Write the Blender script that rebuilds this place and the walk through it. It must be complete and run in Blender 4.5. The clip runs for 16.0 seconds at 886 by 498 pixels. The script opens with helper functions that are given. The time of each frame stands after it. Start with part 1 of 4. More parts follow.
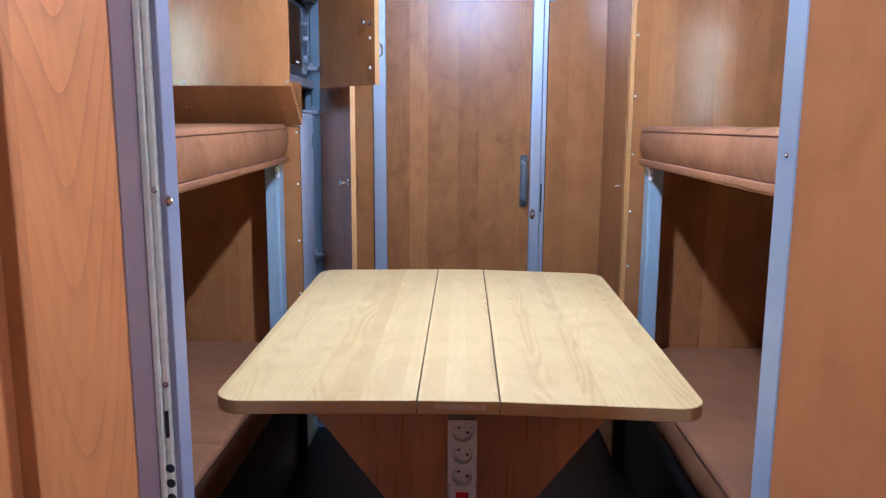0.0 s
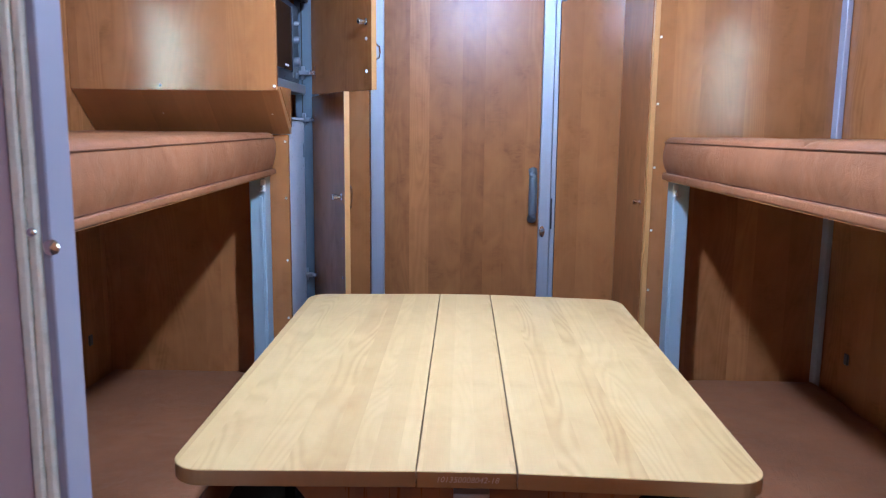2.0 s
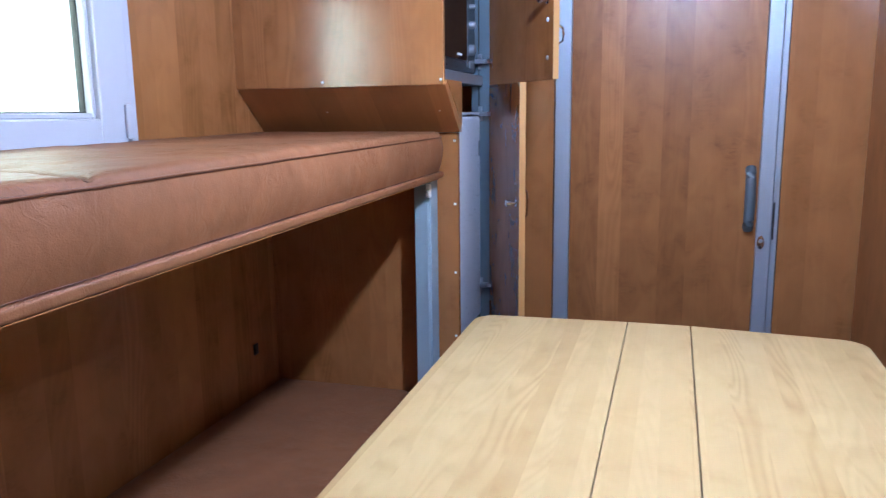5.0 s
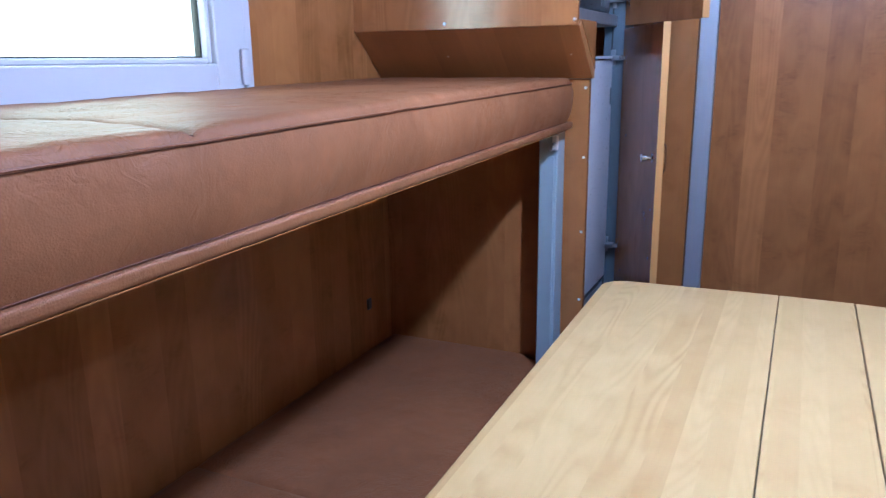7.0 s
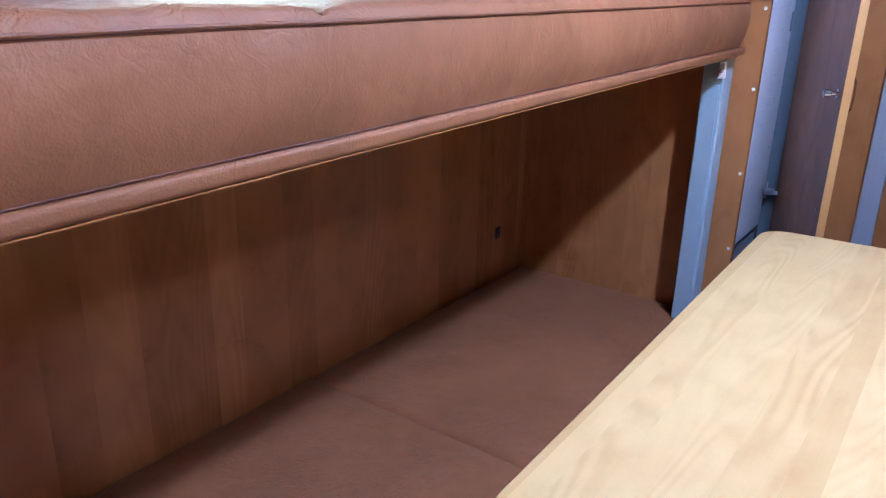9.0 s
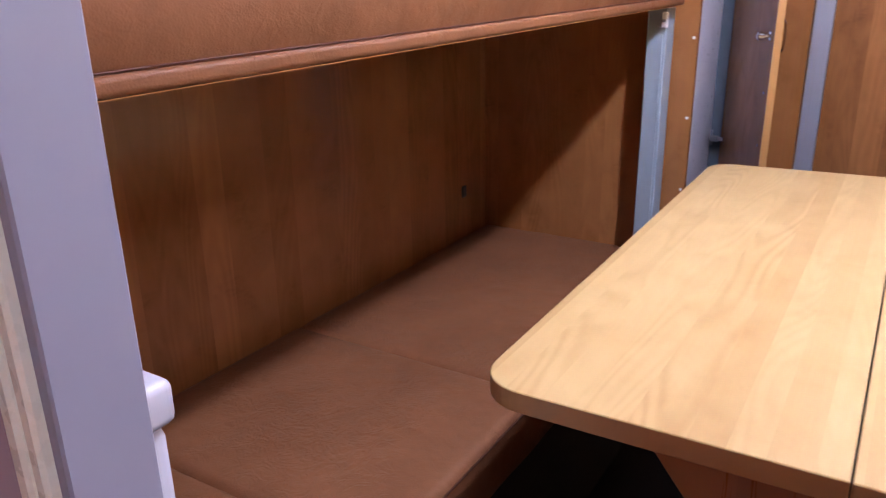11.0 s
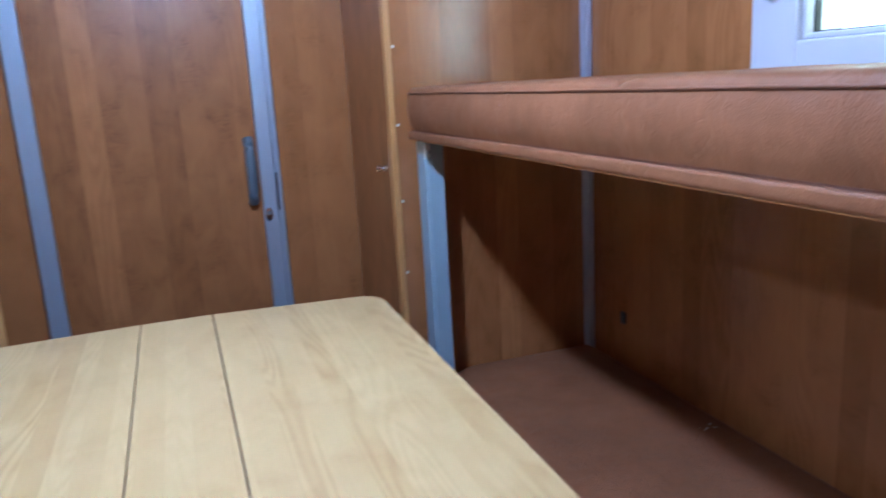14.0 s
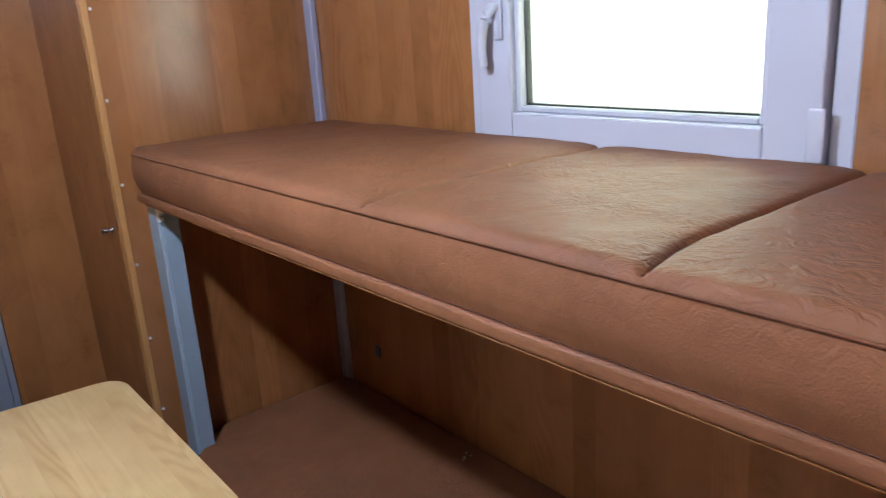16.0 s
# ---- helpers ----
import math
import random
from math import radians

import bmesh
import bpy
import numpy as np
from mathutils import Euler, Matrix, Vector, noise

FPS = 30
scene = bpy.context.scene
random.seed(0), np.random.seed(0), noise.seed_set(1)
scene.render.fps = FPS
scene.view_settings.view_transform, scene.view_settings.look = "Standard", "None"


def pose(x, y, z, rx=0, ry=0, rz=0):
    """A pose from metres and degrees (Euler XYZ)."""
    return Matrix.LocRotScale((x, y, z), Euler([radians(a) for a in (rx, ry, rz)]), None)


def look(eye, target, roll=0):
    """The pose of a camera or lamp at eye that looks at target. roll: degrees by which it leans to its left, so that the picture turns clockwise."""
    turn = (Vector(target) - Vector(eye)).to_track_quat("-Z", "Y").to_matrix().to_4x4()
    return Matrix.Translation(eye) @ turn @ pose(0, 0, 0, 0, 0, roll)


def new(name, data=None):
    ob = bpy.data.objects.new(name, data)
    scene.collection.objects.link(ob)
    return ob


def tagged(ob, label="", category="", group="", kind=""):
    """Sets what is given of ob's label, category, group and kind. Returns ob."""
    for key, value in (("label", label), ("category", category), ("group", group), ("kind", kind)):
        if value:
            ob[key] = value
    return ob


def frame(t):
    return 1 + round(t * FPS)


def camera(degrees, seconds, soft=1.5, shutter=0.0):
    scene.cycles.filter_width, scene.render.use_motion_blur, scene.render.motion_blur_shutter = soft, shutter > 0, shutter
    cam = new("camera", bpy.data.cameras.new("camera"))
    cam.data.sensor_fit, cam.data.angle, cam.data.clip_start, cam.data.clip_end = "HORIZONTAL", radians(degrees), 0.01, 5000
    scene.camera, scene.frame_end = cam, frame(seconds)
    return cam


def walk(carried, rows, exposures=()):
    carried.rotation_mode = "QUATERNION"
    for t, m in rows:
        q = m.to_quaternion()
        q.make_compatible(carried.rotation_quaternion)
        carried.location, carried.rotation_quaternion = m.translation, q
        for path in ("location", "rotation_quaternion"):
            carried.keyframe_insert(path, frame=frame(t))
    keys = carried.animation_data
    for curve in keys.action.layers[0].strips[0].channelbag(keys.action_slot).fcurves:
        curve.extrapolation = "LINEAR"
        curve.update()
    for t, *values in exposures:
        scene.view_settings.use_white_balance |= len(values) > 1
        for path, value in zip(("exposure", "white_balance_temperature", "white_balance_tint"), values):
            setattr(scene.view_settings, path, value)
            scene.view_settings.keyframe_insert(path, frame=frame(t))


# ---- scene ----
cam = camera(61.3, 16.0, soft=1.2, shutter=0.5)
PATH = [
    (0, (0.016, -0.022, 1.27), (-0.035, 1.95, 0.941), 0.3),
    (0.5, (0.004, 0.03, 1.268), (-0.033, 2.003, 0.946), 0.4),
    (1, (-0.007, 0.085, 1.272), (-0.034, 2.06, 0.958), 0.9),
    (1.5, (-0.008, 0.148, 1.275), (-0.041, 2.124, 0.974), 0.9),
    (2, (0.0, 0.222, 1.273), (-0.05, 2.197, 0.966), 0.6),
    (2.5, (0.017, 0.307, 1.257), (-0.07, 2.278, 0.929), 0.1),
    (3, (0.039, 0.377, 1.249), (-0.112, 2.338, 0.886), 0.1),
    (3.5, (0.051, 0.435, 1.252), (-0.204, 2.382, 0.871), 0.0),
    (4, (0.065, 0.481, 1.274), (-0.315, 2.41, 0.907), -0.3),
    (4.5, (0.05, 0.514, 1.302), (-0.438, 2.422, 0.95), -0.5),
    (5, (0.028, 0.549, 1.313), (-0.549, 2.431, 0.96), -0.7),
    (7.5, (-0.065, 0.695, 1.311), (-0.977, 2.396, 0.787), -0.5),
    (8, (-0.076, 0.725, 1.299), (-1.071, 2.368, 0.742), 0.1),
    (8.5, (-0.095, 0.74, 1.281), (-1.154, 2.323, 0.671), 1.0),
    (9, (-0.113, 0.746, 1.268), (-1.213, 2.281, 0.609), 1.3),
    (11.3, (-0.057, 0.611, 1.18), (-1.015, 2.239, 0.525), -2.2),
    (11.5, (-0.047, 0.611, 1.177), (-0.915, 2.295, 0.538), -2.3),
    (12, (-0.021, 0.606, 1.194), (-0.57, 2.436, 0.604), -3.4),
    (12.5, (0.0, 0.635, 1.196), (-0.184, 2.553, 0.662), -3.9),
    (13, (0.014, 0.672, 1.21), (0.136, 2.603, 0.705), -4.1),
    (13.5, (0.048, 0.693, 1.237), (0.422, 2.599, 0.761), -3.9),
    (14, (0.051, 0.73, 1.274), (0.695, 2.573, 0.839), -3.2),
    (14.5, (0.058, 0.755, 1.334), (0.922, 2.513, 0.933), -2.6),
    (15, (0.061, 0.774, 1.389), (1.08, 2.447, 0.988), -2.3),
    (15.5, (0.072, 0.781, 1.438), (1.211, 2.36, 0.98), -2.7),
    (16, (0.08, 0.774, 1.482), (1.288, 2.265, 0.92), -3.6),
]
EXPOSURES = [
    (0.0, 0.30, 5300, 5), (1.0, 0.22, 5300, 5), (3.0, 0.27, 5250, 6), (5.0, 0.13, 5350, 7), (7.5, 0.07, 5000, 9), (8.0, 0.10, 4950, 9), (8.5, 0.13, 4950, 9), (9.0, 0.36, 5050, 13),
    (10.5, 0.30, 6200, 18), (11.3, 0.26, 6800, 28), (11.6, 0.21, 6500, 24), (12.0, 0.07, 5150, 8), (12.5, -0.14, 4600, 5), (13.0, -0.36, 4450, 4),
    (13.5, -0.32, 4550, 2), (14.0, -0.14, 4800, 4), (14.5, -0.11, 5000, 6), (15.0, -0.22, 5100, 4), (15.5, -0.32, 5350, 4), (16.0, -0.46, 6150, 8),
]
walk(cam, [(t, look(eye, target, roll)) for t, eye, target, roll in PATH], EXPOSURES)

# ---- world and light ----
world = bpy.data.worlds.new("world")
scene.world = world
world.use_nodes = True
wn = world.node_tree
sky = wn.nodes.new("ShaderNodeTexSky")
sky.sky_type, sky.sun_disc, sky.sun_elevation = "NISHITA", False, radians(40)
wn.links.new(sky.outputs[0], wn.nodes["Background"].inputs[0])
wn.nodes["Background"].inputs[1].default_value = 0.1

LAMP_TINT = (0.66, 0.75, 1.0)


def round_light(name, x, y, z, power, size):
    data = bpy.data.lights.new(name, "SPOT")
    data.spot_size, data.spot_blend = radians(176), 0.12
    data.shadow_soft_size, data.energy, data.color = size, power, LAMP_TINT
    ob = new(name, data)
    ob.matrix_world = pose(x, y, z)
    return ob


CEIL = 2.02
round_light("lamp_light", 0.06, 1.72, CEIL - 0.045, 128.0, 0.045)
# Two unseen lamps added at the sides to brighten the entry partitions.
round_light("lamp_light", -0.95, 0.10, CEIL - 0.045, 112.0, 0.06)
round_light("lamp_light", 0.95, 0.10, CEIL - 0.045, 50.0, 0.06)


# ---- materials ----
def mat_new(name):
    m = bpy.data.materials.new(name)
    m.use_nodes = True
    nt = m.node_tree
    return m, nt, nt.nodes["Principled BSDF"]


def node(nt, kind, **inputs):
    n = nt.nodes.new(kind)
    for k, v in inputs.items():
        key = int(k[1:]) if k[0] == "i" and k[1:].isdigit() else k
        if isinstance(v, bpy.types.NodeSocket):
            nt.links.new(v, n.inputs[key])
        else:
            n.inputs[key].default_value = v
    return n


def math_node(nt, op, a, b=0.0, c=0.0):
    n = nt.nodes.new("ShaderNodeMath")
    n.operation = op
    for i, v in enumerate((a, b, c)):
        if isinstance(v, bpy.types.NodeSocket):
            nt.links.new(v, n.inputs[i])
        else:
            n.inputs[i].default_value = v
    return n.outputs[0]


def mix_color(nt, fac, a, b, mode="MIX"):
    n = nt.nodes.new("ShaderNodeMix")
    n.data_type, n.blend_type = "RGBA", mode
    for key, v in ((0, fac), (6, a), (7, b)):
        if isinstance(v, bpy.types.NodeSocket):
            nt.links.new(v, n.inputs[key])
        else:
            n.inputs[key].default_value = (*v, 1) if isinstance(v, tuple) and len(v) == 3 else v
    return n.outputs[2]


def wood(name, light, dark, strip, along="z", rough=0.3, contrast=1.0, shift=0.0, figure=1.0, gloss=0.9, arch=None, ymix=0.97, fine=2.0, curls=1.0):
    """Printed wood laminate: strips of differing tone, fine grain and some cathedral figure."""
    m, nt, bsdf = mat_new(name)
    co = nt.nodes.new("ShaderNodeTexCoord").outputs["Object"]
    sep = node(nt, "ShaderNodeSeparateXYZ", i0=co)
    x, y, z = sep.outputs
    if along == "z":
        u, v = math_node(nt, "ADD", math_node(nt, "ADD", x, math_node(nt, "MULTIPLY", y, ymix)), shift), z
    elif along == "y":
        u, v = math_node(nt, "ADD", x, shift), y
    else:
        u, v = math_node(nt, "ADD", math_node(nt, "ADD", y, z), shift), x
    vor = nt.nodes.new("ShaderNodeTexVoronoi")
    vor.voronoi_dimensions = "1D"
    vor.inputs["Scale"].default_value = 1.0 / strip
    nt.links.new(u, vor.inputs["W"])
    tone = node(nt, "ShaderNodeSeparateColor", i0=vor.outputs["Color"])
    sid = tone.outputs[0]
    grain_at = node(nt, "ShaderNodeCombineXYZ", i0=math_node(nt, "MULTIPLY", u, 170.0),
                    i1=math_node(nt, "MULTIPLY", v, 3.2), i2=math_node(nt, "MULTIPLY", sid, 9.0))
    grain = node(nt, "ShaderNodeTexNoise", Vector=grain_at.outputs[0], Scale=1.0, Detail=5.0, Roughness=0.65)
    fig_at = node(nt, "ShaderNodeCombineXYZ", i0=math_node(nt, "MULTIPLY", u, 7.5),
                  i1=math_node(nt, "MULTIPLY", v, 1.15), i2=math_node(nt, "MULTIPLY", sid, 30.0))
    fig = node(nt, "ShaderNodeTexNoise", Vector=fig_at.outputs[0], Scale=1.0, Detail=1.5, Roughness=0.45)
    rings = math_node(nt, "SINE", math_node(nt, "MULTIPLY", fig.outputs[0], 70.0))
    rings = math_node(nt, "POWER", math_node(nt, "ABSOLUTE", rings), fine)
    some = nt.nodes.new("ShaderNodeMapRange")
    some.inputs[1].default_value, some.inputs[2].default_value = 0.35, 0.75
    nt.links.new(tone.outputs[1], some.inputs[0])
    rings = math_node(nt, "MULTIPLY", math_node(nt, "SUBTRACT", rings, 0.45), some.outputs[0])
    blot_at = node(nt, "ShaderNodeCombineXYZ", i0=math_node(nt, "MULTIPLY", u, 14.0),
                   i1=math_node(nt, "MULTIPLY", v, 9.0), i2=sid)
    blot = node(nt, "ShaderNodeTexNoise", Vector=blot_at.outputs[0], Scale=1.0, Detail=2.0, Distortion=0.6)
    f = math_node(nt, "MULTIPLY", math_node(nt, "SUBTRACT", sid, 0.5), 0.40 * contrast)
    f = math_node(nt, "ADD", f, math_node(nt, "MULTIPLY", math_node(nt, "SUBTRACT", grain.outputs[0], 0.5), 0.18 * contrast))
    f = math_node(nt, "ADD", f, math_node(nt, "MULTIPLY", rings, 0.26 * figure))
    f = math_node(nt, "ADD", f, math_node(nt, "MULTIPLY", math_node(nt, "SUBTRACT", blot.outputs[0], 0.5), 0.6 * contrast))
    curl_at = node(nt, "ShaderNodeCombineXYZ", i0=math_node(nt, "MULTIPLY", u, 26.0), i1=math_node(nt, "MULTIPLY", v, 62.0), i2=math_node(nt, "MULTIPLY", sid, 5.0))
    curl = node(nt, "ShaderNodeTexNoise", Vector=curl_at.outputs[0], Scale=1.0, Detail=2.5, Distortion=1.2)
    curled = nt.nodes.new("ShaderNodeMapRange")
    curled.inputs[1].default_value, curled.inputs[2].default_value = 0.52, 0.72
    nt.links.new(blot.outputs[0], curled.inputs[0])
    f = math_node(nt, "ADD", f, math_node(nt, "MULTIPLY", math_node(nt, "MULTIPLY", math_node(nt, "SUBTRACT", curl.outputs[0], 0.45), curled.outputs[0]), 0.9 * curls * contrast * figure))
    if arch:
        du = math_node(nt, "ABSOLUTE", math_node(nt, "ADD", x, arch[0]))
        leg = math_node(nt, "DIVIDE", math_node(nt, "MULTIPLY", math_node(nt, "MULTIPLY", du, du), arch[1]), math_node(nt, "ADD", 1.0, math_node(nt, "MULTIPLY", du, 22.0)))
        warp = node(nt, "ShaderNodeTexNoise", Vector=fig_at.outputs[0], Scale=0.8, Detail=1.0)
        ph = math_node(nt, "ADD", math_node(nt, "DIVIDE", math_node(nt, "SUBTRACT", v, leg), arch[2]), math_node(nt, "MULTIPLY", warp.outputs[0], 9.0))
        arcs = math_node(nt, "POWER", math_node(nt, "FRACT", ph), 5.0)
        soft_at = node(nt, "ShaderNodeCombineXYZ", i0=math_node(nt, "MULTIPLY", u, 5.0), i1=math_node(nt, "MULTIPLY", v, 5.5), i2=3.7)
        fade = nt.nodes.new("ShaderNodeMapRange")
        fade.inputs[1].default_value, fade.inputs[2].default_value = 0.36, 0.62
        nt.links.new(node(nt, "ShaderNodeTexNoise", Vector=soft_at.outputs[0], Scale=1.0, Detail=2.0).outputs[0], fade.inputs[0])
        near = math_node(nt, "MAXIMUM", math_node(nt, "SUBTRACT", 1.0, math_node(nt, "MULTIPLY", du, 3.5)), 0.1)
        arcs = math_node(nt, "MULTIPLY", math_node(nt, "MULTIPLY", arcs, fade.outputs[0]), near)
        f = math_node(nt, "ADD", f, math_node(nt, "MULTIPLY", arcs, 0.6))
        pip_at = node(nt, "ShaderNodeCombineXYZ", i0=math_node(nt, "MULTIPLY", u, 60.0), i1=math_node(nt, "MULTIPLY", v, 16.0), i2=0.0)
        pip = nt.nodes.new("ShaderNodeTexVoronoi")
        pip.inputs["Scale"].default_value = 0.42
        nt.links.new(pip_at.outputs[0], pip.inputs["Vector"])
        rare = node(nt, "ShaderNodeSeparateColor", i0=pip.outputs["Color"])
        spot = math_node(nt, "MULTIPLY", math_node(nt, "LESS_THAN", pip.outputs["Distance"], 0.085), math_node(nt, "GREATER_THAN", rare.outputs[0], 0.72))
        f = math_node(nt, "ADD", f, math_node(nt, "MULTIPLY", spot, 0.9))
        f = math_node(nt, "SUBTRACT", f, 0.08)
    f = math_node(nt, "ADD", f, 0.45)
    cl = nt.nodes.new("ShaderNodeClamp")
    nt.links.new(f, cl.inputs[0])
    col = mix_color(nt, cl.outputs[0], light, dark)
    nt.links.new(col, bsdf.inputs["Base Color"])
    r = math_node(nt, "ADD", math_node(nt, "MULTIPLY", grain.outputs[0], 0.06), rough - 0.03)
    nt.links.new(r, bsdf.inputs["Roughness"])
    bsdf.inputs["IOR"].default_value = 1.5
    bsdf.inputs["Specular IOR Level"].default_value = gloss
    bump = node(nt, "ShaderNodeBump", Strength=0.012, Distance=0.0006, Height=grain.outputs[0])
    nt.links.new(bump.outputs[0], bsdf.inputs["Normal"])
    return m


def plain(name, color, rough=0.5, metal=0.0, vary=0.08, scale=6.0, bump=0.0, bump_scale=80.0):
    m, nt, bsdf = mat_new(name)
    co = nt.nodes.new("ShaderNodeTexCoord").outputs["Object"]
    n1 = node(nt, "ShaderNodeTexNoise", Vector=co, Scale=scale, Detail=6.0, Roughness=0.6)
    dark = tuple(c * (1 - 2.2 * vary) for c in color)
    lite = tuple(min(1, c * (1 + vary)) for c in color)
    nt.links.new(mix_color(nt, n1.outputs[0], dark, lite), bsdf.inputs["Base Color"])
    n2 = node(nt, "ShaderNodeTexNoise", Vector=co, Scale=bump_scale, Detail=3.0)
    nt.links.new(math_node(nt, "ADD", math_node(nt, "MULTIPLY", n2.outputs[0], 0.16), rough - 0.08), bsdf.inputs["Roughness"])
    bsdf.inputs["Metallic"].default_value = metal
    if bump:
        b = node(nt, "ShaderNodeBump", Strength=bump, Distance=0.002, Height=n2.outputs[0])
        nt.links.new(b.outputs[0], bsdf.inputs["Normal"])
    return m


def brushed(name, color, rough=0.35, metal=0.85):
    m, nt, bsdf = mat_new(name)
    co = nt.nodes.new("ShaderNodeTexCoord").outputs["Object"]
    mp = node(nt, "ShaderNodeMapping", Vector=co)
    mp.inputs["Scale"].default_value = (400, 400, 6)
    n1 = node(nt, "ShaderNodeTexNoise", Vector=mp.outputs[0], Scale=1.0, Detail=3.0)
    n2 = node(nt, "ShaderNodeTexNoise", Vector=co, Scale=9.0, Detail=5.0)
    f = math_node(nt, "ADD", math_node(nt, "MULTIPLY", n1.outputs[0], 0.5), math_node(nt, "MULTIPLY", n2.outputs[0], 0.5))
    nt.links.new(mix_color(nt, f, tuple(c * 0.8 for c in color), tuple(min(1, c * 1.1) for c in color)), bsdf.inputs["Base Color"])
    nt.links.new(math_node(nt, "ADD", math_node(nt, "MULTIPLY", f, 0.2), rough - 0.1), bsdf.inputs["Roughness"])
    bsdf.inputs["Metallic"].default_value = metal
    return m


def leather(name, color, rough=0.42, wrinkle=1.0):
    m, nt, bsdf = mat_new(name)
    co = nt.nodes.new("ShaderNodeTexCoord").outputs["Object"]
    big = node(nt, "ShaderNodeTexNoise", Vector=co, Scale=5.0, Detail=4.0, Roughness=0.6)
    mid = node(nt, "ShaderNodeTexNoise", Vector=co, Scale=34.0, Detail=5.0, Roughness=0.65, Distortion=0.8)
    pores = node(nt, "ShaderNodeTexVoronoi", Vector=co, Scale=420.0)
    f = math_node(nt, "ADD", math_node(nt, "MULTIPLY", big.outputs[0], 0.65), math_node(nt, "MULTIPLY", mid.outputs[0], 0.35))
    ramp = nt.nodes.new("ShaderNodeMapRange")
    ramp.inputs[1].default_value, ramp.inputs[2].default_value = 0.32, 0.68
    nt.links.new(f, ramp.inputs[0])
    nt.links.new(mix_color(nt, ramp.outputs[0], tuple(c * 0.78 for c in color), tuple(c * 1.16 for c in color)), bsdf.inputs["Base Color"])
    nt.links.new(math_node(nt, "ADD", math_node(nt, "MULTIPLY", mid.outputs[0], 0.2), rough - 0.1), bsdf.inputs["Roughness"])
    warp = node(nt, "ShaderNodeTexNoise", Vector=co, Scale=11.0, Detail=2.0)
    bent = node(nt, "ShaderNodeVectorMath", i0=co, i1=warp.outputs["Color"])
    bent.operation = "MULTIPLY_ADD"
    bent.inputs[1].default_value = (1, 1, 1)
    nt.links.new(node(nt, "ShaderNodeVectorMath", i0=warp.outputs["Color"], i1=(0.06, 0.06, 0.06)).outputs[0], bent.inputs[2])
    bent.inputs[2].links[0].from_node.operation = "MULTIPLY"
    creases = []
    for scale, turn in ((19.0, 0.5), (31.0, -0.7)):
        mp = node(nt, "ShaderNodeMapping", Vector=bent.outputs[0])
        mp.inputs["Scale"].default_value = (1.0, 0.55, 0.8)
        mp.inputs["Rotation"].default_value = (turn, turn * 0.6, turn)
        cell = nt.nodes.new("ShaderNodeTexVoronoi")
        cell.feature = "DISTANCE_TO_EDGE"
        cell.inputs["Scale"].default_value = scale
        nt.links.new(mp.outputs[0], cell.inputs["Vector"])
        creases.append(math_node(nt, "MINIMUM", math_node(nt, "MULTIPLY", cell.outputs["Distance"], 6.0), 1.0))
    patchy = nt.nodes.new("ShaderNodeMapRange")
    patchy.inputs[1].default_value, patchy.inputs[2].default_value = 0.40, 0.66
    nt.links.new(node(nt, "ShaderNodeTexNoise", Vector=co, Scale=4.0, Detail=3.0).outputs[0], patchy.inputs[0])
    ridge = math_node(nt, "MULTIPLY", math_node(nt, "ADD", creases[0], creases[1]), patchy.outputs[0])
    h = math_node(nt, "ADD", math_node(nt, "MULTIPLY", ridge, 0.06 * wrinkle), math_node(nt, "MULTIPLY", mid.outputs[0], 0.25))
    cm = node(nt, "ShaderNodeMapping", Vector=bent.outputs[0])
    cm.inputs["Scale"].default_value = (85, 36, 50)
    crinkle = node(nt, "ShaderNodeTexNoise", Vector=cm.outputs[0], Scale=1.0, Detail=3.0, Roughness=0.6, Distortion=0.5)
    flat = node(nt, "ShaderNodeSeparateXYZ", i0=nt.nodes.new("ShaderNodeTexCoord").outputs["Normal"])
    lying = math_node(nt, "ADD", 0.20, math_node(nt, "MULTIPLY", math_node(nt, "MAXIMUM", flat.outputs[2], 0.0), 0.95))
    worn = math_node(nt, "MULTIPLY", math_node(nt, "MULTIPLY", crinkle.outputs[0], patchy.outputs[0]), lying)
    h = math_node(nt, "ADD", h, math_node(nt, "MULTIPLY", worn, 2.4 * wrinkle))
    h = math_node(nt, "ADD", h, math_node(nt, "MULTIPLY", pores.outputs[0], 0.08))
    dent = node(nt, "ShaderNodeTexNoise", Vector=co, Scale=13.0, Detail=1.5, Roughness=0.4, Distortion=0.4)
    h = math_node(nt, "ADD", h, math_node(nt, "MULTIPLY", dent.outputs[0], 1.5 * wrinkle))
    fold_at = node(nt, "ShaderNodeMapping", Vector=bent.outputs[0])
    fold_at.inputs["Scale"].default_value = (3.0, 9.0, 4.5)
    fold = node(nt, "ShaderNodeTexNoise", Vector=fold_at.outputs[0], Scale=1.6, Detail=2.0, Distortion=0.6)
    thin = math_node(nt, "MINIMUM", math_node(nt, "MULTIPLY", math_node(nt, "ABSOLUTE", math_node(nt, "SUBTRACT", fold.outputs[0], 0.5)), 28.0), 1.0)
    h = math_node(nt, "ADD", h, math_node(nt, "MULTIPLY", math_node(nt, "MULTIPLY", thin, patchy.outputs[0]), 0.05 * wrinkle))
    bsdf.inputs["Specular IOR Level"].default_value = 0.2
    b = node(nt, "ShaderNodeBump", Strength=0.5, Distance=0.0055, Height=h)
    nt.links.new(b.outputs[0], bsdf.inputs["Normal"])
    return m


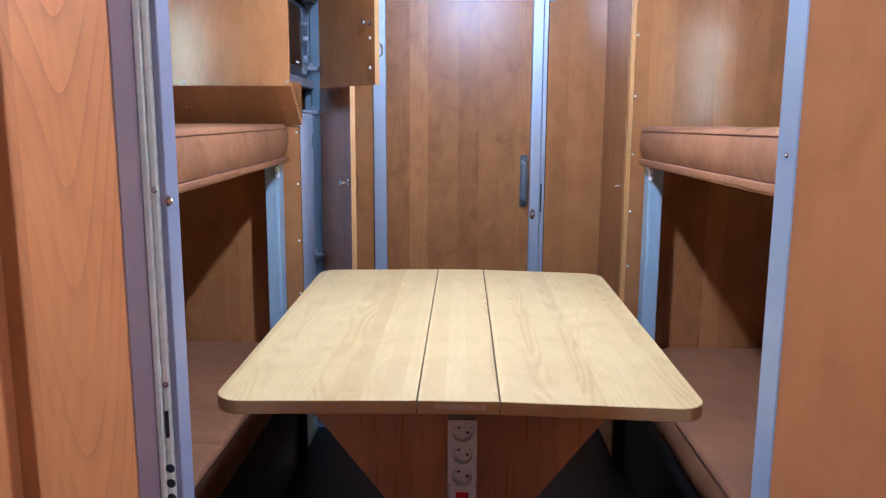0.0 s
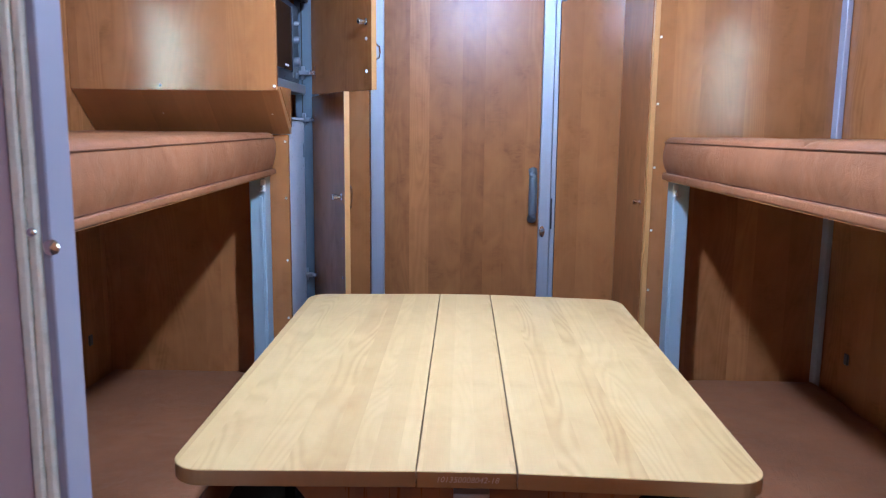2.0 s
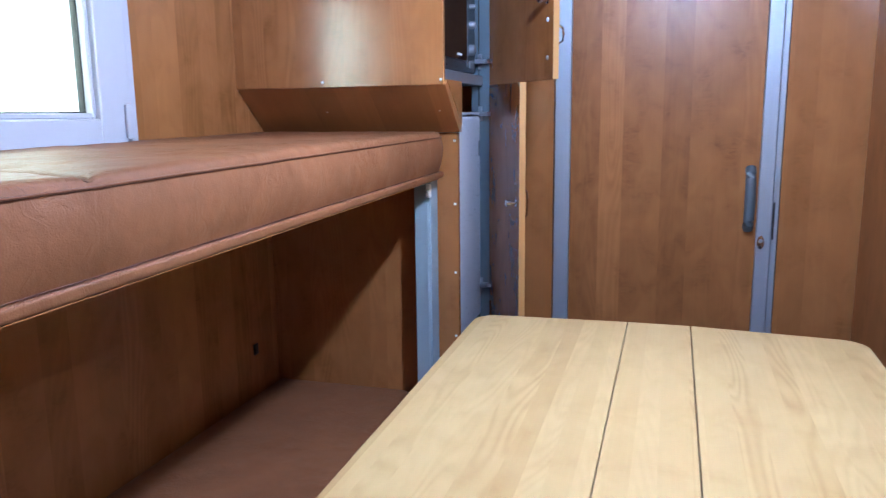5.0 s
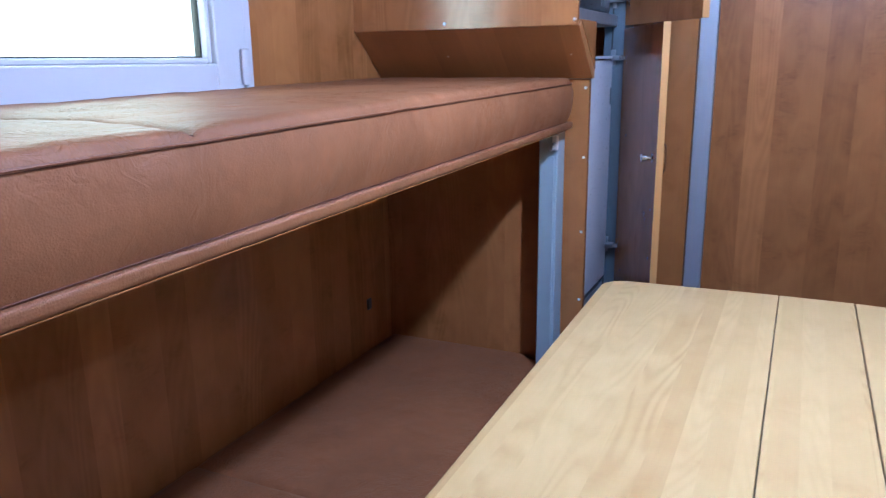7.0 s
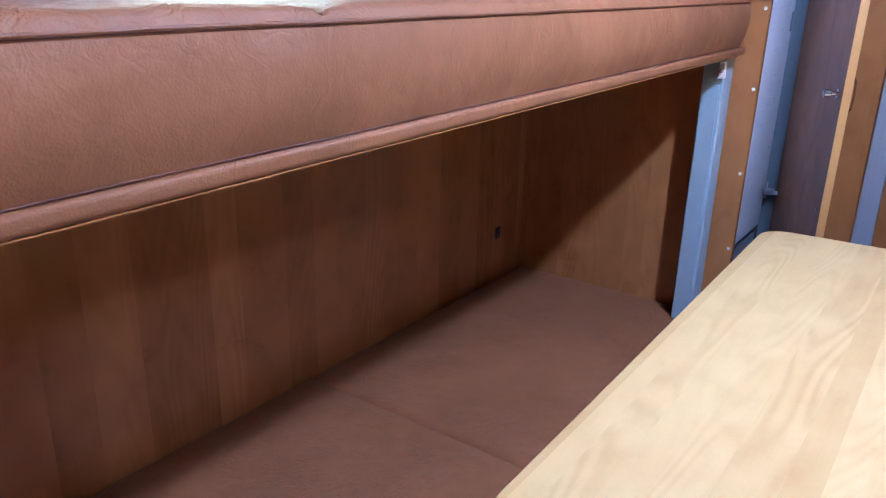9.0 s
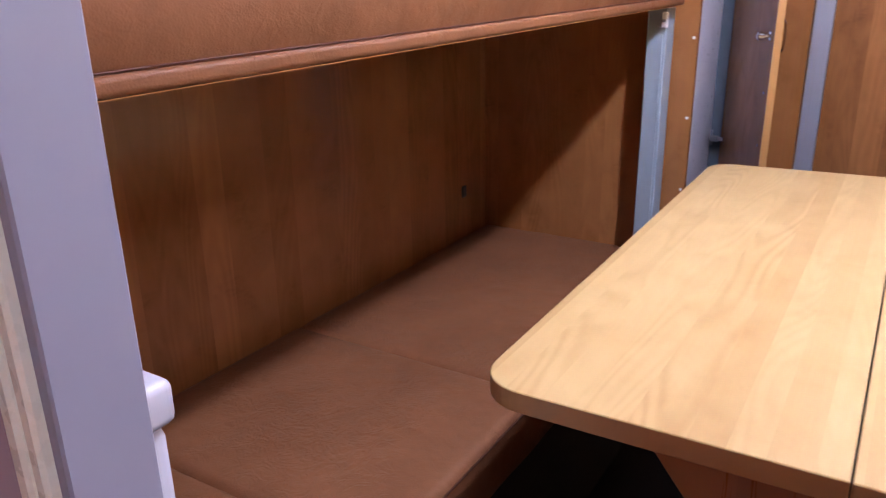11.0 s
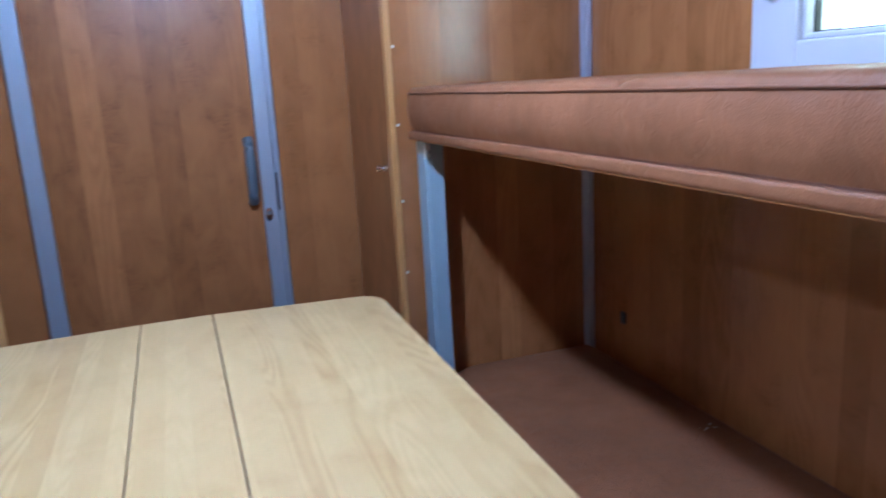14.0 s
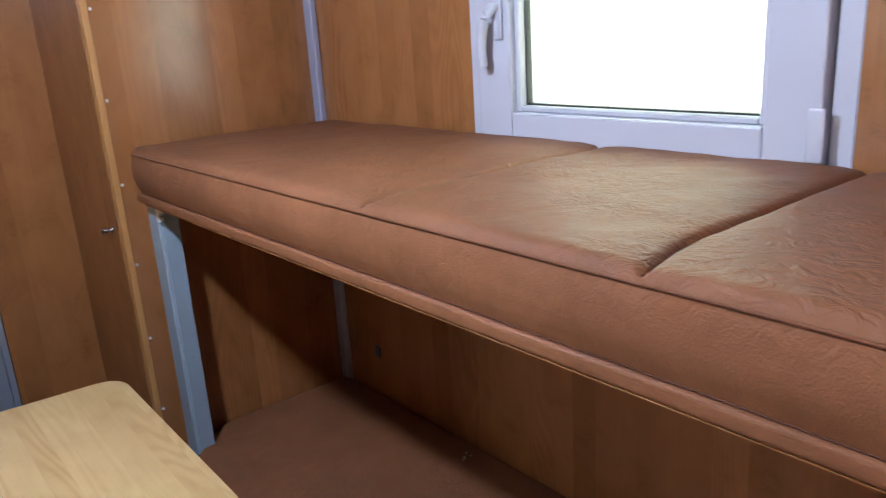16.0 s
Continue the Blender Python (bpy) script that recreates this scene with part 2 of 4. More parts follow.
WOOD = wood("alder_laminate", (0.41, 0.170, 0.056), (0.185, 0.068, 0.019), 0.075, rough=0.22, figure=0.7, gloss=1.0)
WOOD_DOOR = wood("alder_laminate_matt", (0.41, 0.170, 0.056), (0.185, 0.068, 0.019), 0.085, rough=0.36, figure=0.7, gloss=0.35, shift=0.53, contrast=1.4)
WOOD_SLOPE = wood("alder_laminate_slope", (0.41, 0.170, 0.056), (0.185, 0.068, 0.019), 0.09, rough=0.32, figure=0.3, ymix=0.0, shift=0.4)
# Entry copies of the alder, colour lifted to stand for brighter light there.
WOOD_ENTRY = wood("alder_laminate_lit_entry", (0.58, 0.215, 0.068), (0.33, 0.108, 0.032), 0.16, rough=0.3, figure=0.5, shift=0.37, arch=(0.36, 166.0, 0.062))
WOOD_SIDE = wood("alder_laminate_lit_side", (0.64, 0.265, 0.092), (0.34, 0.122, 0.038), 0.15, rough=0.26, figure=0.4, contrast=1.0, shift=0.2)
WOOD_LEG = wood("alder_laminate_leg", (0.41, 0.170, 0.056), (0.185, 0.068, 0.019), 0.09, rough=0.28, shift=0.11, figure=0.4)
EDGE = wood("edge_band", (0.52, 0.27, 0.08), (0.39, 0.18, 0.05), 0.5, rough=0.4, contrast=0.6)
BEECH = wood("beech_laminate", (0.64, 0.445, 0.195), (0.46, 0.275, 0.098), 0.043, along="y", rough=0.38, contrast=1.35, shift=2.0, figure=1.5, curls=0.2, gloss=0.45, fine=3.0)
BEECH_EDGE = wood("beech_edge", (0.52, 0.34, 0.155), (0.36, 0.22, 0.09), 0.6, along="x", rough=0.5, contrast=0.8)
LEATHER = leather("brown_leatherette", (0.225, 0.090, 0.039), 0.54)
PIPE = leather("dark_piping_and_crease", (0.10, 0.036, 0.020), 0.6)
WELT = leather("leatherette_welt", (0.19, 0.072, 0.032), 0.5)
ALU = brushed("aluminium", (0.38, 0.43, 0.50), 0.44, 0.5)
POST = plain("blue_grey_paint", (0.29, 0.37, 0.42), 0.4, 0.0, 0.06)
PVC = plain("white_pvc", (0.50, 0.50, 0.54), 0.34, 0.0, 0.03)
FRIDGE = plain("white_enamel", (0.56, 0.57, 0.62), 0.3, 0.0, 0.03)
BLACK = plain("black_plastic", (0.012, 0.012, 0.014), 0.35, 0.0, 0.1)
DARKGLASS = plain("dark_glass", (0.006, 0.006, 0.008), 0.08, 0.0, 0.0)
DARKGREY = plain("dark_grey_lacquer", (0.026, 0.033, 0.042), 0.3, 0.0, 0.06)
# Darker copy of the post paint; its colour holds the shade inside the cabinet.
SHADEPOST = plain("shaded_blue_grey_paint", (0.10, 0.135, 0.165), 0.4, 0.0, 0.08)
GREYPL = plain("slate_grey_plastic", (0.10, 0.125, 0.145), 0.45, 0.0, 0.08)
CHROME = plain("chrome", (0.75, 0.75, 0.78), 0.16, 1.0, 0.02)
ZINC = plain("bright_zinc", (0.82, 0.82, 0.80), 0.3, 0.35, 0.03)
STEEL = plain("steel_grey", (0.30, 0.33, 0.37), 0.38, 0.6, 0.08)
CARPET = plain("black_ribbed_matting", (0.008, 0.0075, 0.008), 0.9, 0.0, 0.3, 40.0, 0.9, 130.0)
FLOOR = plain("dark_vinyl_floor", (0.006, 0.007, 0.011), 0.5, 0.0, 0.25, 8.0, 0.2)
RED = plain("red_switch", (0.45, 0.01, 0.012), 0.25, 0.0, 0.05)
WHITE_CEIL = plain("pale_panel", (0.36, 0.34, 0.31), 0.55, 0.0, 0.04)
RUBBER = plain("black_rubber", (0.01, 0.01, 0.01), 0.6, 0.0, 0.1)
CHALK = plain("white_chalk", (0.8, 0.75, 0.68), 0.8, 0.0, 0.1)

MAUVE = plain("mauve_profile", (0.36, 0.235, 0.245), 0.5, 0.0, 0.04)
# The cream is painted on for daylight mirrored in the metal ribs.
CREAM = plain("cream_reflection_profile", (0.82, 0.82, 0.66), 0.28, 0.0, 0.03)
LILAC = plain("lilac_grey_profile", (0.31, 0.31, 0.38), 0.4, 0.0, 0.04)
GLASS, gnt, gb = mat_new("window_glass")
gb.inputs["Transmission Weight"].default_value = 1.0
gb.inputs["Roughness"].default_value = 0.0
gb.inputs["IOR"].default_value = 1.45
gb.inputs["Base Color"].default_value = (0.97, 1.0, 0.98, 1)

GLOW, ent, eb = mat_new("bright_overcast")
eb.inputs["Base Color"].default_value = (0.8, 0.8, 0.8, 1)
eb.inputs["Emission Color"].default_value = (0.90, 1.0, 0.80, 1)
eb.inputs["Emission Strength"].default_value = 7.5

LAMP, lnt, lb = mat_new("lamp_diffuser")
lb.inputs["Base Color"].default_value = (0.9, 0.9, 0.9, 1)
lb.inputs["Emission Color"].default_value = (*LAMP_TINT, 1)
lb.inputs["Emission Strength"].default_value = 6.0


# ---- mesh helpers ----
def box(bm, x0, x1, y0, y1, z0, z1, bevel=0.0, seg=1):
    t = bmesh.new()
    vs = [t.verts.new((x, y, z)) for x in (x0, x1) for y in (y0, y1) for z in (z0, z1)]
    for f in ((0, 1, 3, 2), (4, 6, 7, 5), (0, 4, 5, 1), (2, 3, 7, 6), (0, 2, 6, 4), (1, 5, 7, 3)):
        t.faces.new([vs[i] for i in f])
    bmesh.ops.recalc_face_normals(t, faces=t.faces)
    if bevel:
        bmesh.ops.bevel(t, geom=list(t.edges), offset=bevel, segments=seg, profile=0.5, affect="EDGES")
    me = bpy.data.meshes.new("tmp")
    t.to_mesh(me)
    t.free()
    bm.from_mesh(me)
    bpy.data.meshes.remove(me)
    return bm


def boxes(*rows, bevel=0.0, seg=1):
    bm = bmesh.new()
    for r in rows:
        box(bm, *r, bevel=bevel, seg=seg)
    return bm


def prism(points, axis, a, b, bevel=0.0):
    """A polygon of pairs, pushed along an axis from a to b."""
    bm = bmesh.new()

    def at(p, w):
        return {"x": (w, p[0], p[1]), "y": (p[0], w, p[1]), "z": (p[0], p[1], w)}[axis]

    lo, hi = [bm.verts.new(at(p, a)) for p in points], [bm.verts.new(at(p, b)) for p in points]
    bm.faces.new(lo), bm.faces.new(hi)
    n = len(points)
    for i in range(n):
        bm.faces.new((lo[i], lo[(i + 1) % n], hi[(i + 1) % n], hi[i]))
    bmesh.ops.recalc_face_normals(bm, faces=bm.faces)
    if bevel:
        bmesh.ops.bevel(bm, geom=list(bm.edges), offset=bevel, segments=1, profile=0.5, affect="EDGES")
    return bm


def lathe(profile, m, steps=20):
    """Pairs (radius, height) turned round z, then placed by m."""
    bm = bmesh.new()
    rings = []
    for r, h in profile:
        rings.append([bm.verts.new(m @ Vector((r * math.cos(2 * math.pi * i / steps), r * math.sin(2 * math.pi * i / steps), h))) for i in range(steps)])
    for a, b in zip(rings, rings[1:]):
        for i in range(steps):
            bm.faces.new((a[i], a[(i + 1) % steps], b[(i + 1) % steps], b[i]))
    bm.faces.new(rings[0]), bm.faces.new(rings[-1])
    bmesh.ops.recalc_face_normals(bm, faces=bm.faces)
    return bm


def tube(points, radius, steps=8, flat=1.0):
    """A round bar along a line of points."""
    bm = bmesh.new()
    pts = [Vector(p) for p in points]
    rings = []
    for i, p in enumerate(pts):
        d = (pts[min(i + 1, len(pts) - 1)] - pts[max(i - 1, 0)]).normalized()
        side = d.cross(Vector((0, 0, 1)) if abs(d.z) < 0.9 else Vector((1, 0, 0))).normalized()
        up = side.cross(d)
        rings.append([bm.verts.new(p + radius * (math.cos(2 * math.pi * k / steps) * side + flat * math.sin(2 * math.pi * k / steps) * up)) for k in range(steps)])
    for a, b in zip(rings, rings[1:]):
        for k in range(steps):
            bm.faces.new((a[k], a[(k + 1) % steps], b[(k + 1) % steps], b[k]))
    bm.faces.new(rings[0]), bm.faces.new(rings[-1])
    bmesh.ops.recalc_face_normals(bm, faces=bm.faces)
    return bm


def part(name, bm, material, parent=None, label="", smooth=False):
    me = bpy.data.meshes.new(name)
    bm.to_mesh(me)
    bm.free()
    me.materials.append(material)
    if smooth:
        for p in me.polygons:
            p.use_smooth = True
        me.set_sharp_from_angle(angle=radians(40))
    ob = new(name, me)
    if parent:
        ob.parent = parent
    return tagged(ob, label)


def thing(name, at, label, category, group="", rz=0.0):
    ob = new(name)
    ob.matrix_world = pose(*at, 0, 0, rz)
    return tagged(ob, label, category, group)


def setting(name, bm, material, label):
    return tagged(part(name, bm, material), label, "", "", "structure")


X = Matrix.Rotation(radians(90), 4, "Y")
NEG_X = Matrix.Rotation(radians(-90), 4, "Y")
NEG_Y = Matrix.Rotation(radians(90), 4, "X")

# ---- setting ----
W = 1.177
Y0, Y1 = -1.35, 3.09
setting("floor", boxes((-W - 0.05, W + 0.05, Y0 - 0.05, Y1 + 0.05, -0.05, 0.0)), FLOOR, "dark vinyl floor of the living cabin")
setting("ceiling", boxes((-W - 0.05, W + 0.05, Y0 - 0.05, Y1 + 0.05, CEIL, CEIL + 0.05)), WHITE_CEIL, "plain pale grey panel ceiling of the cabin")
WIN = {-1: (1.262, 2.042), 1: (1.207, 1.990)}
WZ0, WZ1 = 1.215, 1.86
for s, nm in ((-1, "wall_left"), (1, "wall_right")):
    a, b = WIN[s]
    x0, x1 = sorted((s * W, s * (W + 0.06)))
    setting(nm, boxes((x0, x1, Y0, a, 0, CEIL), (x0, x1, b, Y1 + 0.05, 0, CEIL), (x0, x1, a, b, 0, WZ0), (x0, x1, a, b, WZ1, CEIL)), WOOD,
            "side wall panelled in orange-brown wood laminate")
setting("wall_front", boxes((-W, W, Y0 - 0.05, Y0, 0, CEIL)), WOOD_ENTRY, "plain wood laminate wall closing the entry")
DX0, DX1, DZ = -0.357, 0.357, 1.79
setting("wall_back", boxes((-W, DX0, Y1, Y1 + 0.04, 0, CEIL), (DX1, W, Y1, Y1 + 0.04, 0, CEIL), (DX0, DX1, Y1, Y1 + 0.04, DZ, CEIL)), WOOD,
        "end wall in orange-brown wood laminate round the door")
setting("wall_beyond", boxes((-W, W, Y1 + 0.3, Y1 + 0.34, 0, CEIL)), WOOD, "plain wall beyond the closed door")

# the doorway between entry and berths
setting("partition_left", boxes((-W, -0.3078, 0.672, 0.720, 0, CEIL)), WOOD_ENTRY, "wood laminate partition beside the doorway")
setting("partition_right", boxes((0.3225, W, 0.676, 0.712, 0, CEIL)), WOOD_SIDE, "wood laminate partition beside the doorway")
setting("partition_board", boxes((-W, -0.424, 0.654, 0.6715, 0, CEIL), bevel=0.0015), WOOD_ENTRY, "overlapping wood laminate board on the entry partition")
jamb = thing("door_frame", (-0.304, 0.7195, 0), "aluminium doorway jamb with screws and lock slots", "door frame")


def jb(*r, bevel=0.0):
    return boxes(*[(a + 0.30, b + 0.30, c - 0.74, d - 0.74, e, f) for a, b, c, d, e, f in r], bevel=bevel)


part("reveal", jb((-0.3037, -0.3022, 0.694, 0.742, 0.0, CEIL)), MAUVE, jamb, "mauve tinted metal reveal")
part("face_rib", jb((-0.3020, -0.2942, 0.740, 0.76, 0.0, CEIL), bevel=0.0015), CREAM, jamb, "metal face rib, cream for reflected daylight")
part("face_rib", jb((-0.2937, -0.2865, 0.7415, 0.76, 0.0, CEIL), bevel=0.0015), CREAM, jamb, "metal face rib, cream for reflected daylight")
part("inner_profile", jb((-0.2863, -0.2795, 0.7455, 0.779, 0.0, CEIL), bevel=0.001), LILAC, jamb)
for z in (1.203, 0.999, 0.62):
    part("screw", lathe([(0.0035, 0), (0.003, 0.0015), (0.0008, 0.0022)], Matrix.Translation((0.0100, 0.0015, z)) @ NEG_Y, 10), CHROME, jamb)
part("bolt", lathe([(0.006, 0), (0.0055, 0.0015), (0.001, 0.003)], Matrix.Translation((0.0208, 0.0052, 1.192)) @ NEG_Y, 14), CHROME, jamb)
part("lock_slot", jb((-0.2925, -0.2885, 0.7406, 0.7418, 0.940, 0.970)), BLACK, jamb)
for z in (0.905, 0.888, 0.871, 0.854):
    part("strike_hole", lathe([(0.0052, 0), (0.004, 0.0012)], Matrix.Translation((0.0100, 0.0012, z)) @ NEG_Y, 12), BLACK, jamb)
jamb_r = thing("door_frame", (0.3225, 0.69, 0), "slim aluminium jamb on the wood doorway partition", "door frame")
part("reveal", boxes((-0.0020, -0.0002, -0.0145, 0.026, 0, CEIL)), ALU, jamb_r)
part("screw", lathe([(0.003, 0), (0.0025, 0.0015), (0.0006, 0.002)], Matrix.Translation((-0.002, 0.004, 1.243)) @ NEG_X, 10), CHROME, jamb_r)

# ---- the far door ----
door = tagged(thing("door_1", (0, Y1, 0), "closed wood laminate door edged in brushed aluminium", "door"), kind="structure")
part("leaf", boxes((-0.300, 0.292, 0.006, 0.036, 0.03, 1.761)), WOOD_DOOR, door, "orange-brown laminate door leaf")
part("stile", boxes((-0.352, -0.301, -0.004, 0.036, 0.02, 1.786), bevel=0.002), ALU, door, "aluminium edge profile")
part("stile", boxes((0.293, 0.336, -0.004, 0.036, 0.02, 1.786), bevel=0.002), ALU, door, "aluminium edge profile")
part("rail", boxes((-0.3005, 0.2925, -0.003, 0.036, 1.762, 1.786), bevel=0.002), ALU, door, "aluminium edge profile")
part("jamb", boxes((0.338, 0.354, -0.001, 0.038, 0.0, 1.788), bevel=0.001), ALU, door)
hd = [(0.266, -0.004 - 0.028 * math.sin(math.pi * min(1, max(0, k / 12))) ** 0.5, 0.945 + 0.192 * k / 12) for k in range(13)]
part("handle", tube(hd, 0.016, 10, 1.0), GREYPL, door, "slate grey plastic pull handle", True)
lk = part("lock_plate", lathe([(0.0155, 0), (0.015, 0.004), (0.010, 0.006)], Matrix.Translation((0.307, -0.004, 0.902)) @ NEG_Y @ Matrix.Diagonal((0.72, 1.45, 1, 1)), 24), CHROME, door, "oval chrome lock plate", True)
part("key_cylinder", lathe([(0.007, 0), (0.0065, 0.004), (0.002, 0.005)], Matrix.Translation((0.307, -0.0105, 0.907)) @ NEG_Y, 16), STEEL, lk)
part("latch_keep", boxes((0.337, 0.343, -0.010, -0.002, 0.912, 1.03), bevel=0.001), BLACK, door, "black latch keep")
part("top_hook", boxes((0.352, 0.374, -0.016, -0.002, 1.755, 1.79), bevel=0.003), STEEL, door)

# ---- windows ----
def window(s, a, b, g0, g1, handle_far):
    """White framed window in a side wall; s is the wall's side, a to b the casing, g0 to g1 the glass along y."""
    ob = tagged(thing("window_1" if s < 0 else "window_2", (s * W, 0, 0), "white plastic tilting window with bright glass", "window"), kind="structure")

    def xr(p, q):
        lo, hi = sorted((s * p, s * q))
        return lo, hi

    cw, gz0, gz1 = 0.034, 1.326, 1.735
    for nm, r in (("casing_side", (a, a + cw, WZ0, WZ1)), ("casing_side", (b - cw, b, WZ0, WZ1)), ("casing_rail", (a + cw, b - cw, WZ0, WZ0 + cw)), ("casing_rail", (a + cw, b - cw, WZ1 - cw, WZ1))):
        part(nm, boxes((*xr(-0.002, 0.05), *r), bevel=0.002), PVC, ob, "white plastic casing")
    sa, sb, sz0, sz1 = a + cw + 0.006, b - cw - 0.003, WZ0 + cw + 0.003, WZ1 - cw - 0.003
    for nm, r in (("sash_stile", (sa, g0 - 0.012, sz0, sz1)), ("sash_stile", (g1 + 0.012, sb, sz0, sz1)), ("sash_rail", (g0 - 0.012, g1 + 0.012, sz0, gz0 - 0.012)), ("sash_rail", (g0 - 0.012, g1 + 0.012, gz1 + 0.012, sz1))):
        part(nm, boxes((*xr(-0.018, 0.048), *r), bevel=0.004, seg=2), PVC, ob)
    for r in ((g0 - 0.012, g0, gz0 - 0.012, gz1 + 0.012), (g1, g1 + 0.012, gz0 - 0.012, gz1 + 0.012), (g0, g1, gz0 - 0.012, gz0), (g0, g1, gz1, gz1 + 0.012)):
        part("glazing_bead", boxes((*xr(-0.006, 0.03), *r), bevel=0.003), PVC, ob)
    # Backing closes the sash gap; its grey stands for the shade in there.
    for r in ((a + cw, sa, sz0, sz1), (sb, b - cw, sz0, sz1), (a + cw, b - cw, WZ0 + cw, sz0)):
        part("rebate", boxes((*xr(0.012, 0.049), *r)), LILAC, ob, "backing strip behind the sash, greyed for shade in the gap")
    for r in ((g0 - 0.010, g0, gz0, gz1), (g1, g1 + 0.010, gz0, gz1), (g0, g1, gz0 - 0.010, gz0)):
        part("outer_reveal", boxes((*xr(0.031, 0.085), *r)), PVC, ob)
    for r in ((g0, g0 + 0.002, gz0, gz1), (g1 - 0.002, g1, gz0, gz1), (g0, g1, gz0, gz0 + 0.003)):
        part("gasket", boxes((*xr(0.012, 0.03), *r)), RUBBER, ob, "black rubber gasket")
    pane = part("pane", boxes((*xr(0.020, 0.024), g0, g1, gz0, gz1)), GLASS, ob)
    pane.visible_shadow = False
    hy = (g1 + 0.040) if handle_far else (g0 - 0.040)
    part("handle_plate", boxes((*xr(-0.026, -0.0185), hy - 0.012, hy + 0.012, 1.455, 1.535), bevel=0.004, seg=2), PVC, ob, "", True)
    hp = []
    for k in range(15):
        f = k / 14
        out = 0.022 + 0.026 * min(1, f * 4) - 0.006 * f
        hp.append((-s * out, hy + 0.020 * math.sin(f * 2.2) + 0.010 * f, 1.519 - 0.102 * max(0, f - 0.08) - 0.02 * f * f))
    part("handle", tube(hp, 0.0105, 10), PVC, ob, "curved white handle", True)
    hh = g0 - 0.094 if handle_far else g1 + 0.094
    part("hinge_cover", boxes((*xr(-0.027, -0.0185), hh - 0.013, hh + 0.013, 1.268, 1.345), bevel=0.004, seg=2), PVC, ob, "", True)
    part("hinge_pin", lathe([(0.005, 0), (0.005, 0.012)], Matrix.Translation((-s * 0.02, hh, 1.258)), 10), STEEL, ob)
    return ob


window(-1, *WIN[-1], 1.390, 1.897, False)
window(1, *WIN[1], 1.345, 1.845, True)
for s in (-1, 1):
    x0, x1 = sorted((s * 2.6, s * 2.62))
    tagged(part("backdrop", boxes((x0, x1, -7.0, 9.0, -1.0, 6.0)), GLOW), "plain bright overcast daylight outside the window", "", "", "structure")
setting("trim", boxes((W - 0.020, W - 0.001, 2.602, 2.639, 0, CEIL), bevel=0.003), LILAC, "lilac-grey corner trim between wall and cabinet")


# ---- lamps ----
def ceiling_lamp(x, y, r):
    ob = thing("ceiling_lamp", (x, y, CEIL), "round white LED ceiling lamp, unseen", "lamp", "ceiling lamps")
    part("base", lathe([(r, 0), (r, -0.018), (r - 0.01, -0.024), (r - 0.012, -0.012)], Matrix.Identity(4), 32), PVC, ob, "", True)
    part("diffuser", lathe([(r - 0.013, -0.012), (r - 0.02, -0.022), (0.01, -0.026)], Matrix.Identity(4), 32), LAMP, ob, "", True)


ceiling_lamp(0.06, 1.72, 0.08)
# Fixtures for the two added entry lamps, never in view.
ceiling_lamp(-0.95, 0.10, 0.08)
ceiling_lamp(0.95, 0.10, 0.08)


